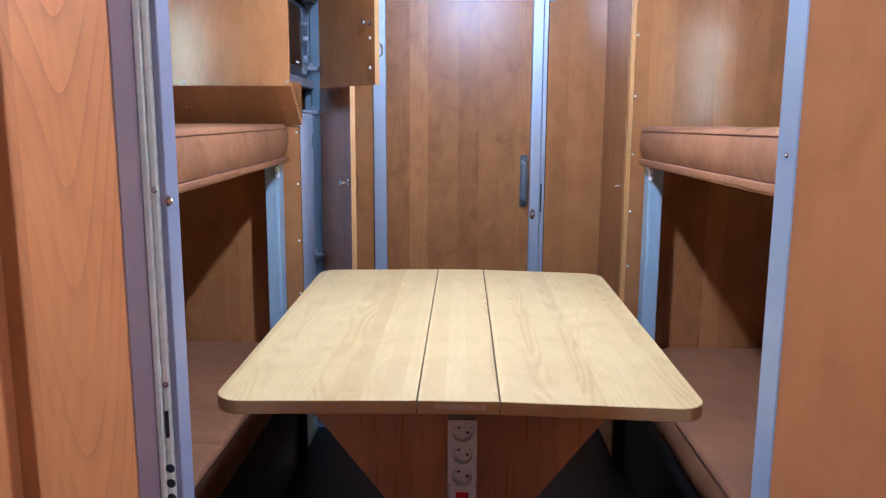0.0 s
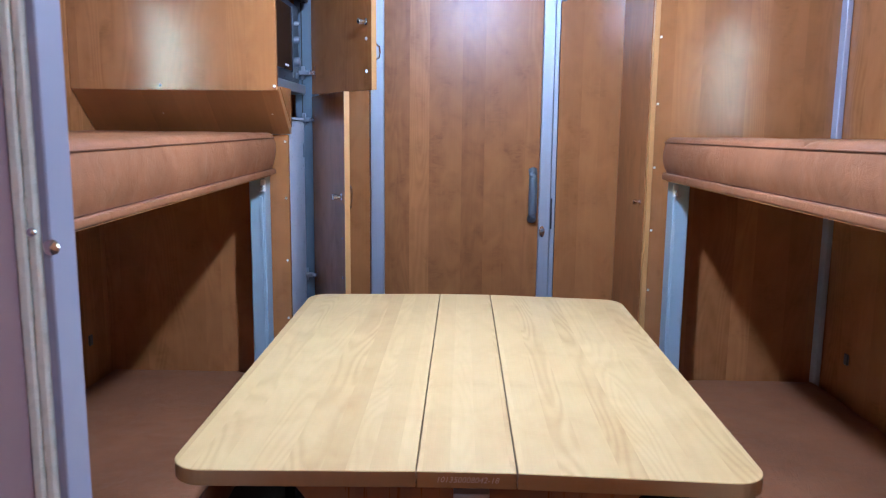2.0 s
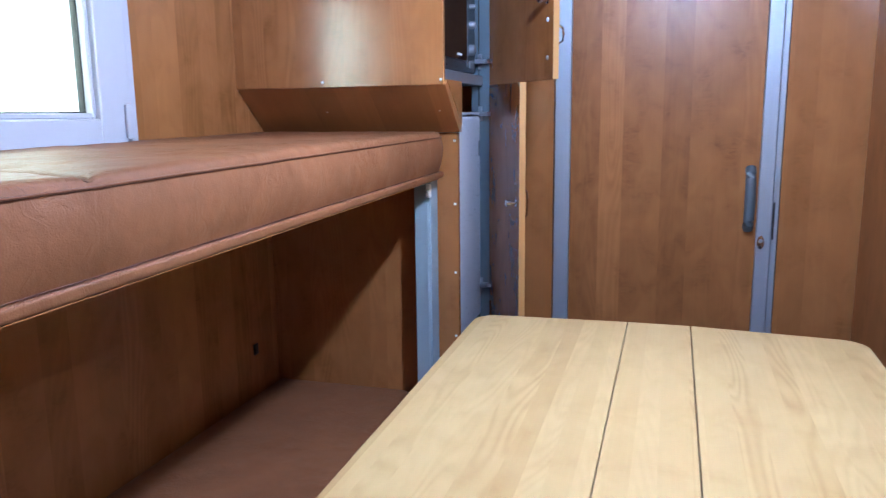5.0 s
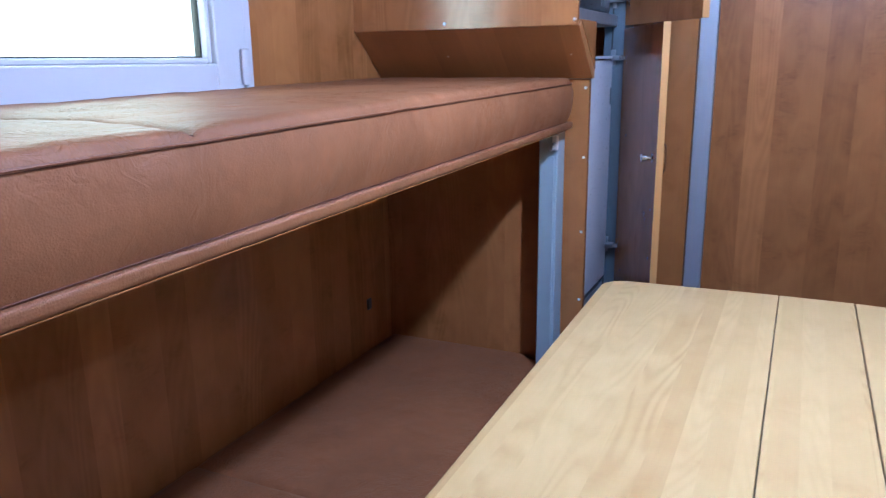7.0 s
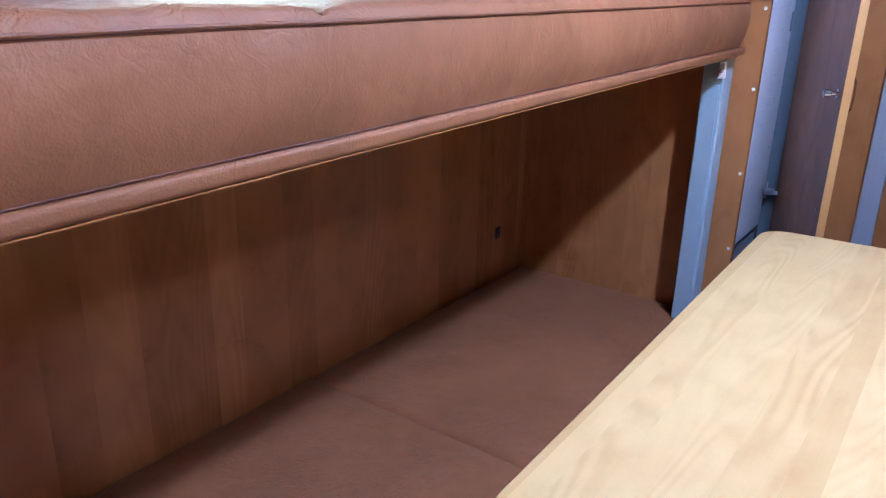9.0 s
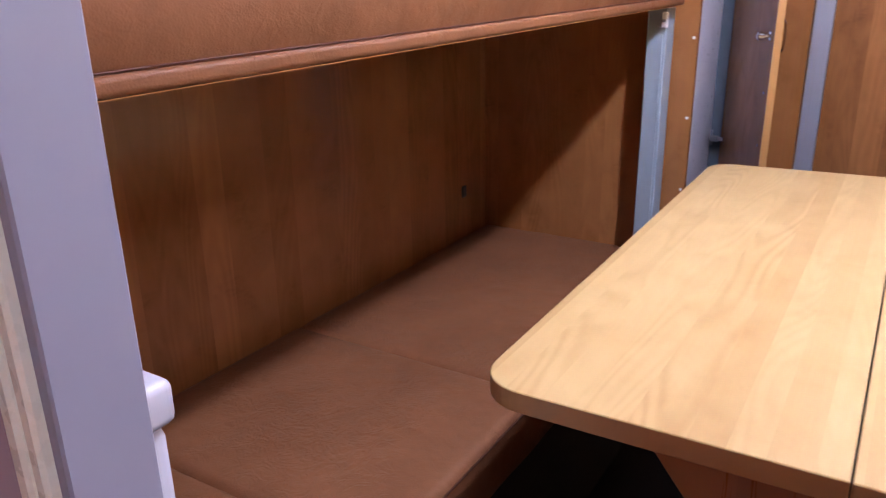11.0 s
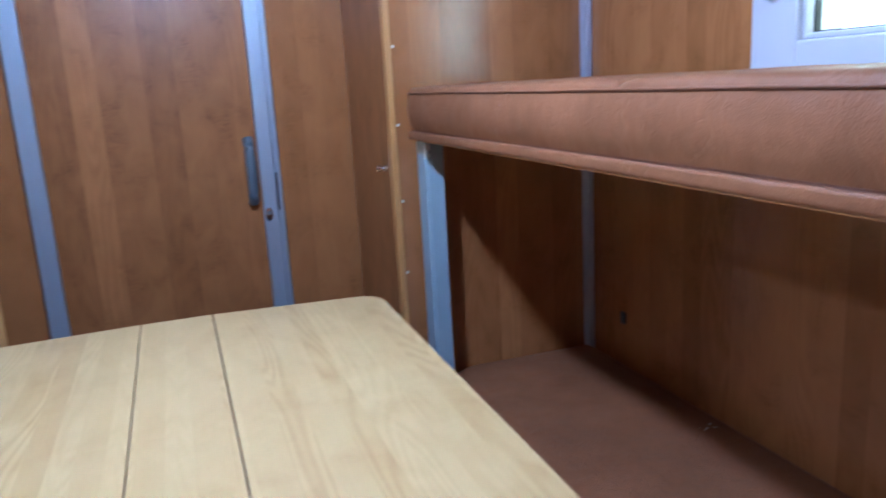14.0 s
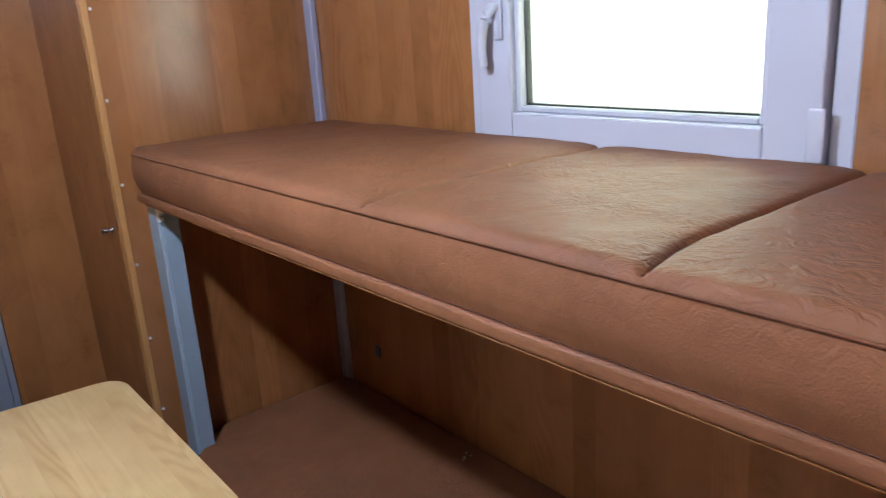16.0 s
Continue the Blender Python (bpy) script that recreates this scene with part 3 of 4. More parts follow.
# ---- berths ----
def cushion_mesh(w, length, z0, z1, seams=(), round_far=0.03, soft=0.026, lump=0.0025, seed=0.0, crown=0.0, hook=0.0, reach=0.08, taper=0.0):
    """Upholstered pad: front edge on x=0, back on x=w, along y from 0 to length; seams are grooves across it at those y, bent by hook near the front edge; taper thins it towards the far end."""
    def spread(n, total, extra=()):
        base = [0, 0.004, 0.010, 0.018, 0.03]
        mid = [0.03 + (total - 0.06) * i / n for i in range(1, n)]
        for e in extra:
            mid = [m for m in mid if abs(m - e) > 0.02] + [e - 0.016, e - 0.008, e - 0.003, e, e + 0.003, e + 0.008, e + 0.016]
        return sorted(base + mid + [total - b for b in base])

    xs, ys = spread(30, w), spread(90, length, seams)
    nx, ny = len(xs), len(ys)
    verts, faces = [], []
    r = round_far

    def front(y):
        d = y - (length - r)
        return r - math.sqrt(max(0, r * r - d * d)) if d > 0 else 0.0

    for row in ys:
        f = min(front(row), w * 0.8)
        for x in xs:
            px = f + x * (w - f) / w
            y = row + sum(hook * math.exp(-(px / reach) ** 2) * max(0.0, 1 - abs(row - e) / 0.16) for e in seams)
            d = min(px - f, w - px, y, length - y)
            q = min(1, d / soft)
            drop = soft * (1 - math.sqrt(max(0, 1 - (1 - q) ** 2)))
            h = z1 - drop + crown * math.sin(math.pi * px / w) * math.sin(math.pi * y / length) - taper * y / length
            for e in seams:
                g = abs(row - e)
                h -= (0.008 * math.exp(-(g / 0.004) ** 2) + 0.005 * math.exp(-(g / 0.018) ** 2)) * min(1.0, d / 0.016)
            if q > 0.5:
                h += lump * (noise.noise((px * 7 + seed, y * 6, seed)) + 0.6 * noise.noise((px * 22, y * 17 + seed, 1.0)) + 0.3 * noise.noise((px * 60, y * 45 + seed, 2.0)))
            verts.append((px, y, h))
    for j in range(ny - 1):
        for i in range(nx - 1):
            a = j * nx + i
            faces.append((a, a + 1, a + nx + 1, a + nx))
    ring = [i for i in range(nx)] + [j * nx + nx - 1 for j in range(1, ny)] + [(ny - 1) * nx + i for i in range(nx - 2, -1, -1)] + [j * nx for j in range(ny - 2, 0, -1)]
    cx, cy = w / 2, length / 2
    prev = ring
    for k in range(1, 6):
        z = (z1 - soft) + (z0 - z1 + soft) * k / 5
        bulge = 0.006 * math.sin(math.pi * k / 5) - 0.010 * (k / 5) ** 3
        cur = []
        for i in ring:
            x, y, _ = verts[i]
            nxv = -1 if x < 0.002 + front(y) else (1 if x > w - 0.002 else 0)
            nyv = -1 if y < 0.002 else (1 if y > length - 0.002 else 0)
            n1 = noise.noise((x * 9 + seed, y * 9, z * 14)) * 0.0025 + noise.noise((x * 30, y * 26 + seed, z * 30)) * 0.0012
            cur.append(len(verts))
            verts.append((x + nxv * (bulge + n1), y + nyv * (bulge + n1), z))
        for i in range(len(ring)):
            j = (i + 1) % len(ring)
            faces.append((prev[i], cur[i], cur[j], prev[j]))
        prev = cur
    faces.append(tuple(prev))
    me = bpy.data.meshes.new("pad")
    me.from_pydata(verts, [], faces)
    bm = bmesh.new()
    bm.from_mesh(me)
    bpy.data.meshes.remove(me)
    bmesh.ops.recalc_face_normals(bm, faces=bm.faces)
    return bm


def seam_line(s, w, e, z, hook, reach):
    """Stitching in the bottom of a seam groove, following its bend."""
    n = 26
    pts = []
    for k in range(n + 1):
        px = 0.006 + (w - 0.03) * (k / n) ** 1.6
        drop = 0.020 * (1 - math.sqrt(max(0, 1 - (1 - min(1, px / 0.020)) ** 2)))
        pts.append((s * px, e + hook * math.exp(-(px / reach) ** 2), z - drop - 0.0115 * min(1.0, px / 0.016)))
    return tube(pts, 0.0016, 6)


def mirrored(bm, s):
    """Turns a pad built for the right side over to the left side."""
    if s < 0:
        for v in bm.verts:
            v.co.x = -v.co.x
        bmesh.ops.reverse_faces(bm, faces=bm.faces)
    return bm


def piping_line(s, y0, y1, r, z, out=0.0):
    pts = [(-s * 0.0 - s * out, y0, z)]
    n = 24
    for k in range(n + 1):
        pts.append((-s * out, y0 + (y1 - r - y0) * k / n, z + 0.0015 * noise.noise((k * 0.7, s, z))))
    for k in range(1, 9):
        a = math.pi / 2 * k / 8
        pts.append((s * (r - (r + out) * math.cos(a)), y1 - r + (r + out) * math.sin(a), z))
    return pts[1:]


BUNK_Y0 = 0.80
FRONT = {-1: 0.585, 1: 0.617}


def upper_bunk(s, seams, z_near, tilt):
    """z_near: underside of the board at its near end; tilt: degrees by which it climbs towards the far end."""
    f = FRONT[s]
    base = thing("bunk_bed", (s * f, BUNK_Y0, 0), "leatherette-wrapped upper bunk board on a blue-grey steel post", "bunk bed", "upper bunks")
    w, L = W - 0.002 - f, 2.575 - BUNK_Y0
    bm = bmesh.new()
    bt = 0.0215 if s > 0 else 0.0175
    box(bm, 0.002, w, 0, L, 0.0, bt, bevel=0.006, seg=3)
    bd = part("board", mirrored(bm, s), LEATHER, base, "brown leatherette covered board", True)
    bd.matrix_basis = pose(0, 0, z_near, tilt)
    part("edge_trim", mirrored(boxes((0.004, 0.012, 0, L - 0.05, -0.0010, 0.0002)), s), WOOD, bd, "thin wooden trim under the board")
    zp = z_near + (2.54 - BUNK_Y0) * math.tan(radians(tilt)) - 0.004
    px = 0.03
    post = part("post", mirrored(boxes((px, px + 0.05, 2.535 - BUNK_Y0, 2.60 - BUNK_Y0, 0.343, zp), bevel=0.003), s), POST, base, "blue-grey painted steel post")
    part("post_ridge", mirrored(boxes((px + 0.008, px + 0.016, 2.532 - BUNK_Y0, 2.5355 - BUNK_Y0, 0.345, 1.07)), s), POST, post)
    br = part("catch", mirrored(boxes((px - 0.003, px + 0.011, 2.522 - BUNK_Y0, 2.535 - BUNK_Y0, 1.086, 1.124), bevel=0.003), s), ZINC, base, "chrome bunk catch")
    part("catch_pin", mirrored(lathe([(0.004, 0), (0.004, 0.01), (0.001, 0.012)], Matrix.Translation((px + 0.004, 2.522 - BUNK_Y0, 1.104)) @ NEG_Y, 10), s), STEEL, br)
    part("catch_hook", tube([(s * (px + 0.002), 2.520 - BUNK_Y0, 1.09), (s * (px + 0.012), 2.516 - BUNK_Y0, 1.086), (s * (px + 0.02), 2.518 - BUNK_Y0, 1.092)], 0.0018, 6), STEEL, br)
    mat = thing("bunk_mattress", (s * f, BUNK_Y0, z_near + bt), "brown leatherette mattress with crumpled quilted top on the upper bunk", "mattress", "upper bunk mattresses")
    mat.matrix_world = pose(s * f, BUNK_Y0, z_near + bt, tilt)
    zt, thin = (0.109, 0.0) if s > 0 else (0.122, 0.010)
    bend = (-0.022, 0.07) if s > 0 else (-0.040, 0.10)
    bm = cushion_mesh(w, L, 0.0, zt, [q - BUNK_Y0 for q in seams], 0.035, 0.020, 0.0028, 3.0 + s, 0.0, *bend, thin)
    part("cover", mirrored(bm, s), LEATHER, mat, "", True)
    for q in seams:
        part("seam_stitching", seam_line(s, w, q - BUNK_Y0, zt - thin * (q - BUNK_Y0) / L, *bend), PIPE, mat, "dark sunken stitching", True)
    lean = pose(0, 0, 0, -math.degrees(thin / L))
    welt = part("welt", tube(piping_line(s, 0, L, 0.035, zt - 0.015, 0.0008), 0.0018, 8), WELT, mat, "rounded leatherette welt", True)
    welt.matrix_basis = lean
    pip = part("piping", tube(piping_line(s, 0, L, 0.035, zt - 0.0172, 0.0006), 0.0008, 6), PIPE, mat, "dark line for stitched piping and shadow crease", True)
    pip.matrix_basis = lean
    # This lower tube paints the shadow crease between mattress and board.
    part("piping", tube(piping_line(s, 0, L, 0.035, 0.002, -0.0085), 0.0009, 6), PIPE, mat, "dark line for stitched piping and shadow crease", True)
    return mat


upper_bunk(-1, (1.268,), 1.110, 0.95)
upper_bunk(1, (1.182, 1.635), 1.136, 0.0)


def lower_bunk(s, seams):
    f = FRONT[s] - 0.005
    w, L = W - 0.002 - f, 2.636 - BUNK_Y0
    base = thing("bench", (s * f, BUNK_Y0, 0), "black matting covered bench box under the lower bunk", "bench", "lower bunk benches")
    bm = bmesh.new()
    box(bm, 0.014, w, 0, 2.622 - BUNK_Y0, 0.0, 0.325, bevel=0.004)
    part("box", mirrored(bm, s), CARPET, base)
    part("seat_board", mirrored(boxes((0.010, w, 0, 2.622 - BUNK_Y0, 0.326, 0.342), bevel=0.002), s), CARPET, base)
    mat = thing("bench_cushion", (s * f, BUNK_Y0, 0.342), "flat brown leatherette cushion on the lower bunk bench", "cushion", "lower bunk cushions")
    bm = cushion_mesh(w, L, 0.0, 0.133, [q - BUNK_Y0 for q in seams], 0.23, 0.022, 0.0018, 8.0 + s)
    part("cover", mirrored(bm, s), LEATHER, mat, "", True)
    part("piping", tube(piping_line(s, 0, L, 0.23, 0.118, 0.002), 0.002, 6), PIPE, mat, "dark line for stitched piping and shadow crease", True)
    if s > 0:
        part("tear", tear(s, 1.110 - f, 2.016 - BUNK_Y0, 0.1345, 9, 4), CHALK, mat, "pale torn flakes of the cover")
    back = [(s * (w - 0.012), L * k / 30, 0.124 + 0.003 * noise.noise((k * 0.4, s, 5))) for k in range(31)]
    part("piping", tube(back, 0.004, 6), LEATHER, mat, "", True)


def tear(s, x, y, z, n, seed):
    """Loose flakes where the leatherette cover is torn."""
    random.seed(seed)
    bm = bmesh.new()
    for _ in range(n):
        px, py, r = x + random.uniform(-0.022, 0.022), y + random.uniform(-0.012, 0.012), random.uniform(0.002, 0.006)
        ang = random.uniform(0, 6.3)
        vs = [bm.verts.new((px + r * c * math.cos(ang) - 0.4 * r * q * math.sin(ang), py + r * c * math.sin(ang) + 0.4 * r * q * math.cos(ang), z + random.uniform(0, 0.003))) for c, q in ((-1, 0), (0, -1), (1, 0), (0, 1))]
        bm.faces.new(vs)
    return bm


lower_bunk(-1, (1.25, 1.75))
lower_bunk(1, (1.52,))

for s, y, z in ((-1, 2.494, 0.610), (1, 2.450, 0.604)):
    so = thing("wall_socket", (s * W, y, z), "small black outlet on the wood wall above the bench", "outlet", "wall outlets")
    x0, x1 = sorted((0.0, -s * 0.006))
    part("cover", boxes((x0, x1, -0.011, 0.011, -0.017, 0.017), bevel=0.002), BLACK, so)


# ---- tall cabinet on the left ----
PY = 2.640
cab = thing("tall_cabinet", (-0.555, PY, 0), "tall wood laminate cabinet with open doors over fridge and microwave", "cabinet")


def cb(*r, bevel=0.0, seg=1):
    return boxes(*[(a + 0.555, b + 0.555, c - PY, d - PY, e, f) for a, b, c, d, e, f in r], bevel=bevel, seg=seg)


def on_face(x, y, z, r=0.0042):
    return lathe([(r, 0), (r * 0.85, 0.0014), (r * 0.3, 0.0022)], Matrix.Translation((x, y, z)) @ NEG_Y, 10)


part("end_panel", cb((-W + 0.001, -0.562, 2.628, 2.648, 0.335, 1.262)), WOOD, cab, "wood laminate end panel")
# Added black strip keeps the foot of the end panel dark.
part("plinth", cb((-W + 0.001, -0.562, 2.628, 2.648, 0.0, 0.334)), CARPET, cab, "black foot strip, added for the dark under the table")
part("upper_panel", cb((-W + 0.001, -0.556, 2.475, 2.491, 1.392, CEIL - 0.001), bevel=0.0008), WOOD, cab, "wood laminate upper panel")
slant = prism([(2.477 - PY, 1.3915), (2.495 - PY, 1.405), (2.640 - PY, 1.285), (2.640 - PY, 1.264), (2.618 - PY, 1.264)], "x", -W + 0.557, 0.003, 0.0008)
part("sloped_panel", slant, WOOD_SLOPE, cab, "sloping wood laminate underside")
cheek = prism([(2.4955 - PY, 1.4055), (2.640 - PY, 1.4055), (2.640 - PY, 1.286)], "x", -0.012, 0.004)
part("cheek", cheek, WOOD, cab)
for x, z in ((-0.563, 1.405), (-0.905, 1.405)):
    part("screw", on_face(x + 0.555, 2.475 - PY, z), ZINC, cab)
for x in (-0.59, -0.93):
    part("screw", on_face(x + 0.555, 2.552 - PY, 1.327), ZINC, cab)
for z in (1.240, 1.058, 0.854, 0.66):
    part("screw", on_face(-0.571 + 0.555, 2.628 - PY, z), ZINC, cab)
part("shelf", cb((-1.15, -0.570, 2.492, 2.964, 1.404, 1.436), bevel=0.002), STEEL, cab, "grey metal shelf")
part("front_post", cb((-0.61, -0.548, 2.966, 3.088, 0.0, CEIL - 0.001), bevel=0.002), SHADEPOST, cab, "blue-grey metal post, coloured darker for shade")
part("post_groove", cb((-0.586, -0.582, 2.9645, 2.9665, 0.02, 2.0)), RUBBER, cab)
part("back_panel", cb((-1.15, -0.612, 3.07, 3.088, 0.0, CEIL - 0.001)), WOOD, cab)
part("inner_side", cb((-1.15, -0.615, 2.649, 2.66, 1.29, 1.403)), WOOD, cab)


def cab_door(z0, z1, angle, length, knob_z):
    """An inward-hung door on the far post, swung out by angle degrees from shut."""
    d = part("door", boxes((-0.017, 0.0, -length, 0.0, z0, z1), bevel=0.0008), WOOD, cab, "open wood laminate door, its inside towards the table")
    d.matrix_basis = pose(-0.535 + 0.555, 2.975 - PY, 0, 0, 0, angle)
    part("edge_band", boxes((-0.0172, 0.0002, -length - 0.0015, -length + 0.0002, z0, z1)), EDGE, d, "yellow edge band")
    kb = lathe([(0.011, 0), (0.011, 0.003), (0.006, 0.005), (0.006, 0.016), (0.0095, 0.018), (0.0095, 0.030), (0.007, 0.032)], Matrix.Translation((-0.017, -length + 0.030, knob_z)) @ NEG_X, 16)
    part("lock_barrel", kb, CHROME, d, "chrome lock barrel", True)
    return d


low = cab_door(0.30, 1.398, 25.0, 0.415, 1.066)
part("pull", tube([(0.001, -0.395, 1.02), (0.010, -0.397, 1.035), (0.012, -0.397, 1.066), (0.010, -0.397, 1.095), (0.001, -0.395, 1.11)], 0.003, 6), CHROME, low, "slim chrome pull", True)
for z in (0.93, 0.80):
    part("screw_hole", lathe([(0.004, 0), (0.003, 0.001)], Matrix.Translation((-0.0172, -0.385, z)) @ NEG_X, 8), BLACK, low)
upd = cab_door(1.406, CEIL - 0.012, 38.0, 0.415, 1.618)
for z in (1.566, 1.465):
    part("cap", lathe([(0.006, 0), (0.005, 0.003), (0.002, 0.004)], Matrix.Translation((-0.017, -0.385, z)) @ NEG_X, 10), PVC, upd, "white screw cap")
part("pull", tube([(0.001, -0.408, 1.50), (0.014, -0.411, 1.508), (0.017, -0.411, 1.525), (0.014, -0.411, 1.542), (0.001, -0.408, 1.55)], 0.003, 6), CHROME, upd, "slim chrome pull", True)
for z in (1.48, 1.315, 0.745, 1.90):
    hg = part("hinge", cb((-0.600, -0.552, 2.935, 2.964, z - 0.007, z + 0.007), (-0.585, -0.572, 2.955, 2.965, z - 0.024, z + 0.024), bevel=0.002), STEEL, cab, "steel cup hinge")
    part("hinge_arm", cb((-0.552, -0.528, 2.945, 2.960, z - 0.006, z + 0.006), (-0.531, -0.528, 2.925, 2.962, z - 0.022, z + 0.022), bevel=0.001), CHROME, hg)

fr = thing("fridge", (-0.576, 2.82, 0.62), "white built-in fridge with rounded edge inside the open cabinet", "fridge")
part("body", boxes((-0.50, -0.045, -0.165, 0.135, 0, 0.70), bevel=0.006), FRIDGE, fr)
part("door", boxes((-0.043, 0.0, -0.165, 0.135, 0.02, 0.69), bevel=0.012, seg=3), FRIDGE, fr, "white enamelled door", True)
part("handle_recess", boxes((-0.002, 0.002, 0.105, 0.117, 0.56, 0.61), bevel=0.001), GREYPL, fr)
part("top_edge", boxes((-0.04, 0.001, -0.16, 0.13, 0.693, 0.70)), FRIDGE, fr)
plinth = thing("fridge_plinth", (-0.576, 2.82, 0), "dark plinth box under the fridge", "plinth")
part("box", boxes((-0.50, -0.01, -0.165, 0.135, 0, 0.62)), STEEL, plinth)

mw = thing("microwave", (-0.59, 2.73, 1.436), "dark grey microwave with black door on the cabinet shelf", "microwave")
part("body", boxes((-0.36, -0.03, -0.225, 0.215, 0.008, 0.27), bevel=0.004), GREYPL, mw)
fp = part("front", boxes((-0.029, 0.0, -0.225, 0.215, 0.006, 0.27), bevel=0.006, seg=2), DARKGREY, mw, "dark grey front", True)
part("door_glass", boxes((0.0, 0.006, -0.215, 0.095, 0.035, 0.25), bevel=0.003), DARKGLASS, mw, "black glass door")
for z, r in ((0.075, 0.017), (0.150, 0.012), (0.205, 0.008)):
    part("dial", lathe([(r, 0), (r * 0.95, 0.014), (r * 0.7, 0.018)], Matrix.Translation((0.0, 0.150, z)) @ X, 20), STEEL, mw, "grey dial", True)
part("control_rim", boxes((0.0, 0.004, 0.102, 0.108, 0.02, 0.255), bevel=0.001), STEEL, mw)
part("door_button", boxes((0.0, 0.006, 0.130, 0.172, 0.018, 0.040), bevel=0.002), STEEL, mw)
part("mark", boxes((0.006, 0.0068, -0.02, 0.03, 0.050, 0.056)), CHALK, mw)
for y in (-0.19, 0.18):
    part("foot", lathe([(0.012, 0), (0.012, 0.008)], Matrix.Translation((-0.05, y, 0.0)), 12), RUBBER, mw)
coil = []
for k in range(90):
    a = k * 0.45
    coil.append((-0.575 + 0.022 * math.cos(a) + 0.01 * math.sin(a * 0.37), 2.88 + 0.055 * math.sin(a) + 0.01 * math.cos(a * 0.61), 1.715 + 0.0006 * k + 0.008 * math.sin(a * 0.83)))
cable = tagged(part("cable_bundle", tube(coil, 0.006, 6), BLACK, None, "", True), "black coiled cable bundle lying on the microwave", "cable")

# ---- tall cabinet on the right ----
rc = thing("tall_cabinet", (0.592, PY, 0), "closed tall wood laminate cabinet with yellow edged end panel", "cabinet")


def rb(*r, bevel=0.0):
    return boxes(*[(a - 0.592, b - 0.592, c - PY, d - PY, e, f) for a, b, c, d, e, f in r], bevel=bevel)


part("end_panel", rb((0.6065, W - 0.001, 2.640, 2.656, 0.335, CEIL - 0.001)), WOOD, rc, "wood laminate end panel")
part("edge_strip", rb((0.590, 0.606, 2.636, 2.658, 0.335, CEIL - 0.001), bevel=0.0015), EDGE, rc, "yellow wood edge strip")
# Same added black strip, darkening the foot of this panel.
part("plinth", rb((0.590, W - 0.001, 2.640, 2.656, 0.0, 0.334)), CARPET, rc, "black foot strip, added for the dark under the table")
part("door", rb((0.588, 0.604, 2.659, 3.087, 0.03, CEIL - 0.01), bevel=0.001), WOOD_DOOR, rc, "closed wood laminate door")
part("knob", lathe([(0.009, 0), (0.009, 0.003), (0.005, 0.005), (0.005, 0.013), (0.009, 0.015), (0.009, 0.024), (0.006, 0.026)], Matrix.Translation((-0.004, 2.70 - PY, 1.054)) @ NEG_X, 16), CHROME, rc, "chrome lock knob", True)
for z in (1.575, 1.370, 1.170, 0.968, 0.771, 0.57):
    part("screw", on_face(0.612 - 0.592, 2.640 - PY, z), ZINC, rc)

# ---- folding table ----
TY0, TY1, TZ = 1.263, 2.438, 0.752
tab = thing("folding_table", (0.015, TY0, 0), "beech laminate folding table with two leaves on a tapered leg panel", "table")
tl = TY1 - TY0
RISE = math.degrees(math.atan2(0.013, tl))


def leaf_outline(outer, near, far, r):
    """Leaf seen from above: hinged on x=0, near and far widths, two outer corners rounded; outer is -1 or 1."""
    pts = [(0.0, 0.0), (0.0, tl)]
    for k in range(9):
        a = math.pi / 2 * k / 8
        pts.append((outer * (far - r * (1 - math.sin(a))), tl - r * (1 - math.cos(a))))
    for k in range(9):
        a = math.pi / 2 * k / 8
        pts.append((outer * (near - r * (1 - math.cos(a))), r * (1 - math.sin(a))))
    return pts


def board(points, name, m, label):
    b = part(name, prism(points, "z", 0.0, 0.0260, 0.0012), BEECH_EDGE, tab, label)
    b.matrix_basis = m
    me = b.data
    me.materials.append(BEECH)
    for p in me.polygons:
        if p.normal.z > 0.5:
            p.material_index = 1
    return b


x_l, x_r = -0.0630, 0.0870
board([(x_l + 0.0008 - 0.015, 0), (x_r - 0.0008 - 0.015, 0), (x_r - 0.0008 - 0.015, tl), (x_l + 0.0008 - 0.015, tl)], "centre_board", pose(0, 0, TZ, RISE, 0, 0), "narrow beech centre board")
ll = board(leaf_outline(-1, 0.377, 0.389, 0.055), "leaf", pose(x_l - 0.0008 - 0.015, 0, TZ, RISE, -0.9, 0), "beech laminate leaf with rounded corners")
rl = board(leaf_outline(1, 0.376, 0.387, 0.055), "leaf", pose(x_r + 0.0008 - 0.015, 0, TZ, RISE, 1.5, 0), "beech laminate leaf with rounded corners")
for x in (x_l, x_r):
    part("hinge_strip", boxes((x - 0.015 - 0.012, x - 0.015 + 0.012, 0.02, tl - 0.02, TZ - 0.004, TZ - 0.001)), RUBBER, tab)
leg = prism([(-0.29, TZ - 0.006), (0.29, TZ - 0.006), (0.29, 0.745), (0.06, 0.45), (0.06, 0.02), (-0.06, 0.02), (-0.06, 0.45), (-0.29, 0.745)], "y", 0.057, 0.075, 0.001)
part("leg_panel", leg, WOOD_LEG, tab, "tapered wood laminate leg panel")
leg = prism([(-0.29, TZ + 0.006), (0.29, TZ + 0.006), (0.29, 0.745), (0.06, 0.45), (0.06, 0.02), (-0.06, 0.02), (-0.06, 0.45), (-0.29, 0.745)], "y", tl - 0.12, tl - 0.10, 0.001)
part("leg_panel", leg, WOOD_LEG, tab, "tapered wood laminate leg panel")
part("stretcher", boxes((-0.02, 0.02, 0.076, tl - 0.121, 0.10, 0.16), bevel=0.003), STEEL, tab)
part("foot", boxes((-0.10, 0.10, 0.03, 0.11, 0.0, 0.02), bevel=0.004), STEEL, tab)
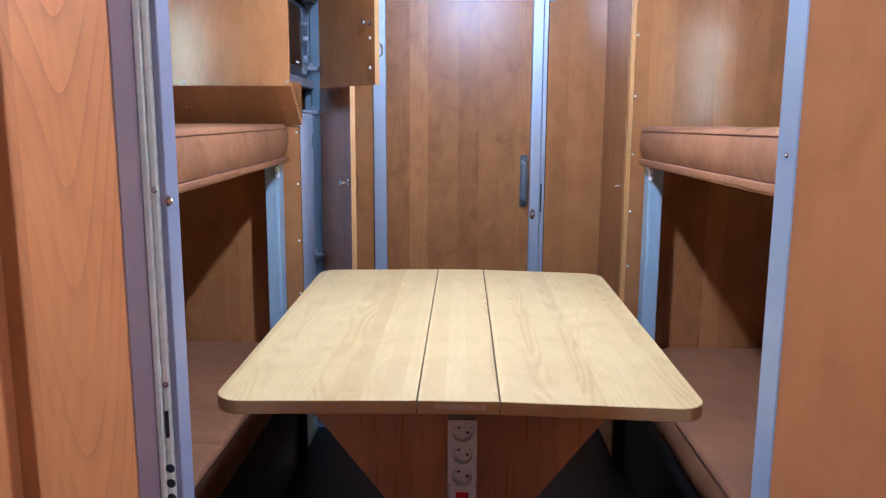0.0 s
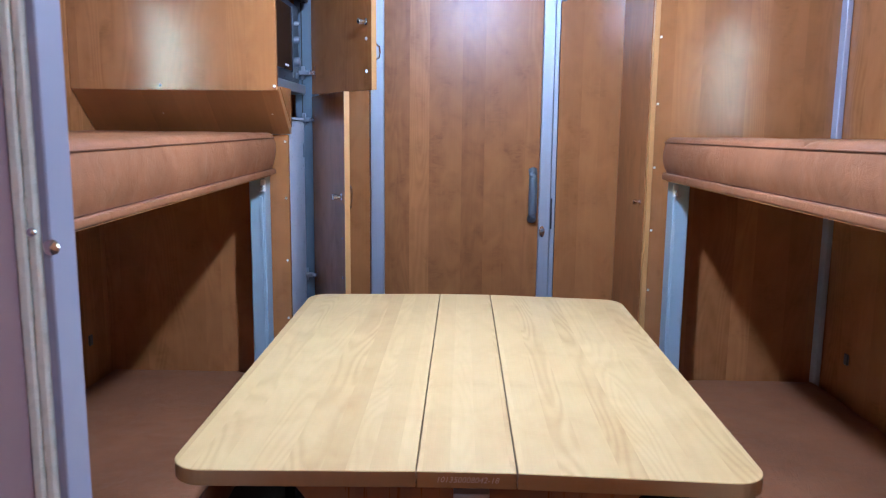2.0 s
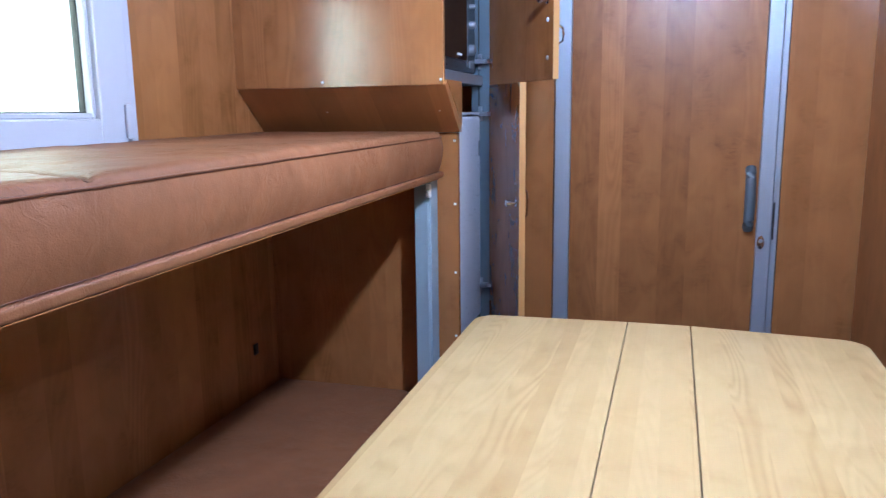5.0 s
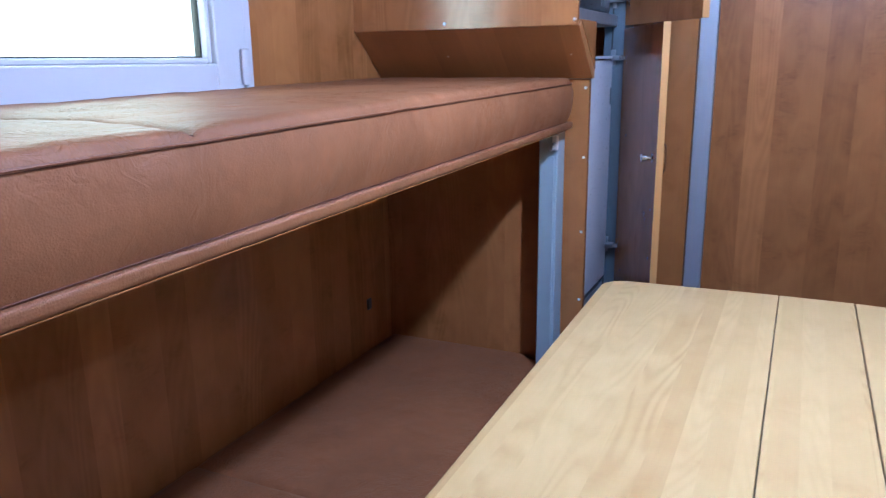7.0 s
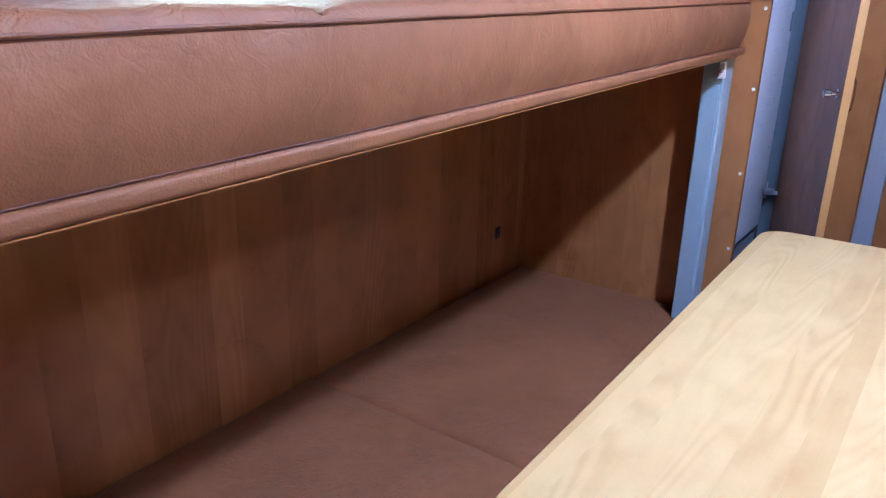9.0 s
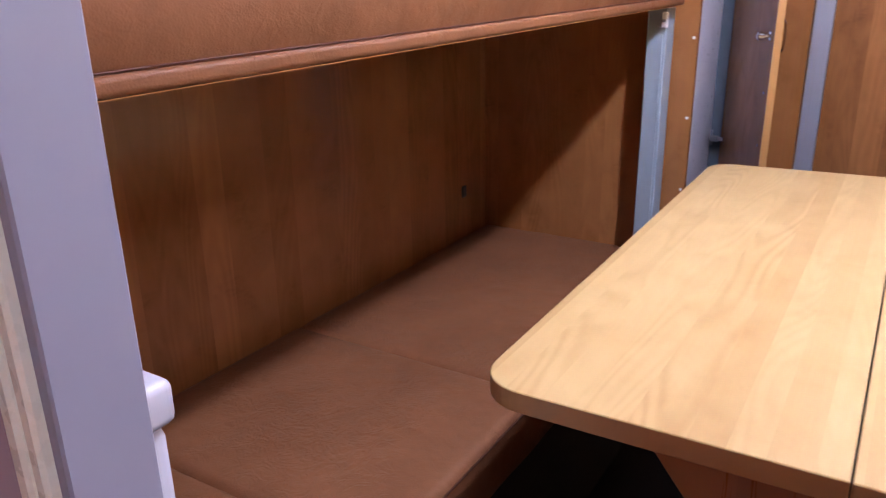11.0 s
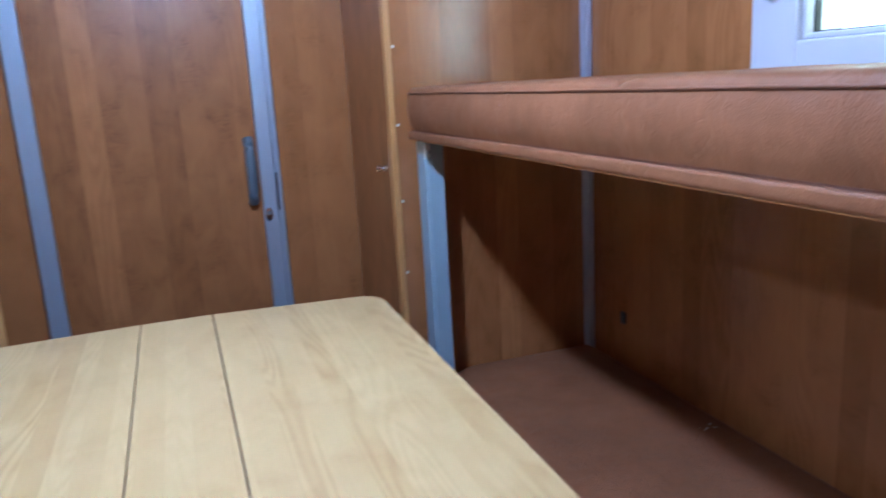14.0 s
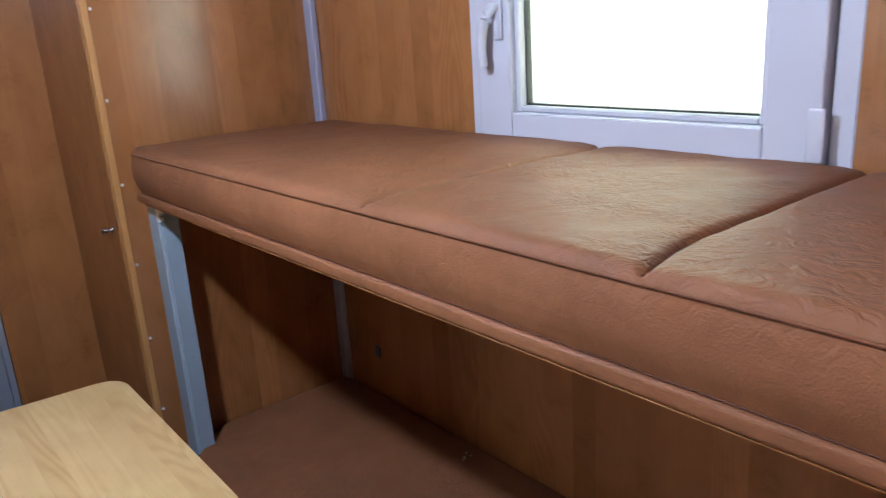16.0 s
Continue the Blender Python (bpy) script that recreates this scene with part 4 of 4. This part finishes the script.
part("foot", boxes((-0.10, 0.10, tl - 0.15, tl - 0.07, 0.0, 0.02), bevel=0.004), STEEL, tab)
part("bracket", boxes((0.245, 0.285, 0.076, 0.10, 0.715, 0.742), bevel=0.002), CHROME, tab, "metal leaf bracket")
part("bracket", boxes((-0.285, -0.245, 0.076, 0.10, 0.715, 0.742), bevel=0.002), CHROME, tab, "metal leaf bracket")
fc = bpy.data.curves.new("inventory_number", "FONT")
fc.body, fc.size, fc.align_x, fc.align_y, fc.shear, fc.space_character = "101350008042-18", 0.0125, "CENTER", "CENTER", 0.25, 1.02
fc.extrude = 0.0002
fc.materials.append(CHALK)
tx = new("inventory_number", fc)
tx.parent = tab
tx.matrix_basis = pose(-0.002, -0.0006, TZ + 0.0135, 90, 0, 0)
tagged(tx, "white handwritten inventory number")

# ---- power strip on the leg panel ----
ps = thing("power_strip", (0.020, TY0 + 0.057, 0.5265), "white power strip with three sockets and a red switch", "power strip")


def socket_module(z0, z1, zc):
    """Face plate with a round well sunk into it."""
    bm, n, r, depth = bmesh.new(), 32, 0.0188, 0.011
    outer, rim, low = [], [], []
    for k in range(n):
        a = 2 * math.pi * (k + 0.5) / n
        c, q = math.cos(a), math.sin(a)
        hx, hz = 0.0262, (z1 - zc if q > 0 else zc - z0)
        t = min(hx / abs(c) if abs(c) > 1e-6 else 9, hz / abs(q) if abs(q) > 1e-6 else 9)
        outer.append(bm.verts.new((c * t, -0.035, zc + q * t)))
        rim.append(bm.verts.new((c * r, -0.0354, zc + q * r)))
        low.append(bm.verts.new((c * (r - 0.0012), -0.0354 + depth, zc + q * (r - 0.0012))))
    for k in range(n):
        m = (k + 1) % n
        bm.faces.new((outer[k], outer[m], rim[m], rim[k]))
        bm.faces.new((rim[k], rim[m], low[m], low[k]))
    bm.faces.new(low)
    bmesh.ops.recalc_face_normals(bm, faces=bm.faces)
    return bm


part("body", boxes((-0.0275, 0.0275, -0.0235, 0.0, 0.0, 0.206), (-0.0275, -0.0255, -0.0352, -0.023, 0.0, 0.206), (0.0255, 0.0275, -0.0352, -0.023, 0.0, 0.206), (-0.0255, 0.0255, -0.035, -0.023, 0.0, 0.0765), (-0.0255, 0.0255, -0.035, -0.023, 0.202, 0.206), bevel=0.0008), PVC, ps)
for z0, z1, z in ((0.1605, 0.2025, 0.182), (0.1185, 0.1605, 0.1385), (0.0765, 0.1185, 0.095)):
    sk = part("socket", socket_module(z0, z1, z), PVC, ps, "round recessed socket")
    for dx, dz in ((-0.0068, 0.0050), (0.0095, -0.0045)):
        part("hole", lathe([(0.0027, 0), (0.0025, 0.0006)], Matrix.Translation((dx, -0.0246, z + dz)) @ NEG_Y, 12), BLACK, sk)
    for dx, dz in ((0.0050, 0.0165), (-0.0150, 0.0075), (0.0150, 0.0080)):
        part("earth_contact", boxes((dx - 0.0020, dx + 0.0020, -0.031, -0.0246, z + dz - 0.0020, z + dz + 0.0020)), STEEL, sk)
sw = part("switch_frame", boxes((-0.0145, 0.0145, -0.0365, -0.0335, 0.038, 0.068), bevel=0.001), PVC, ps)
part("rocker", boxes((-0.0115, 0.0115, -0.0395, -0.036, 0.041, 0.065), bevel=0.0015), RED, sw, "red rocker switch")

# ---- white bin behind the doorway ----
bn = thing("lidded_bin", (-0.502, 0.845, 0), "tall white plastic bin with a thick lid", "bin")
part("body", boxes((-0.052, 0.049, -0.044, 0.037, 0.0, 0.921), bevel=0.008, seg=2), PVC, bn, "", True)
part("lid", boxes((-0.058, 0.055, -0.050, 0.042, 0.922, 0.955), bevel=0.007, seg=3), PVC, bn, "", True)
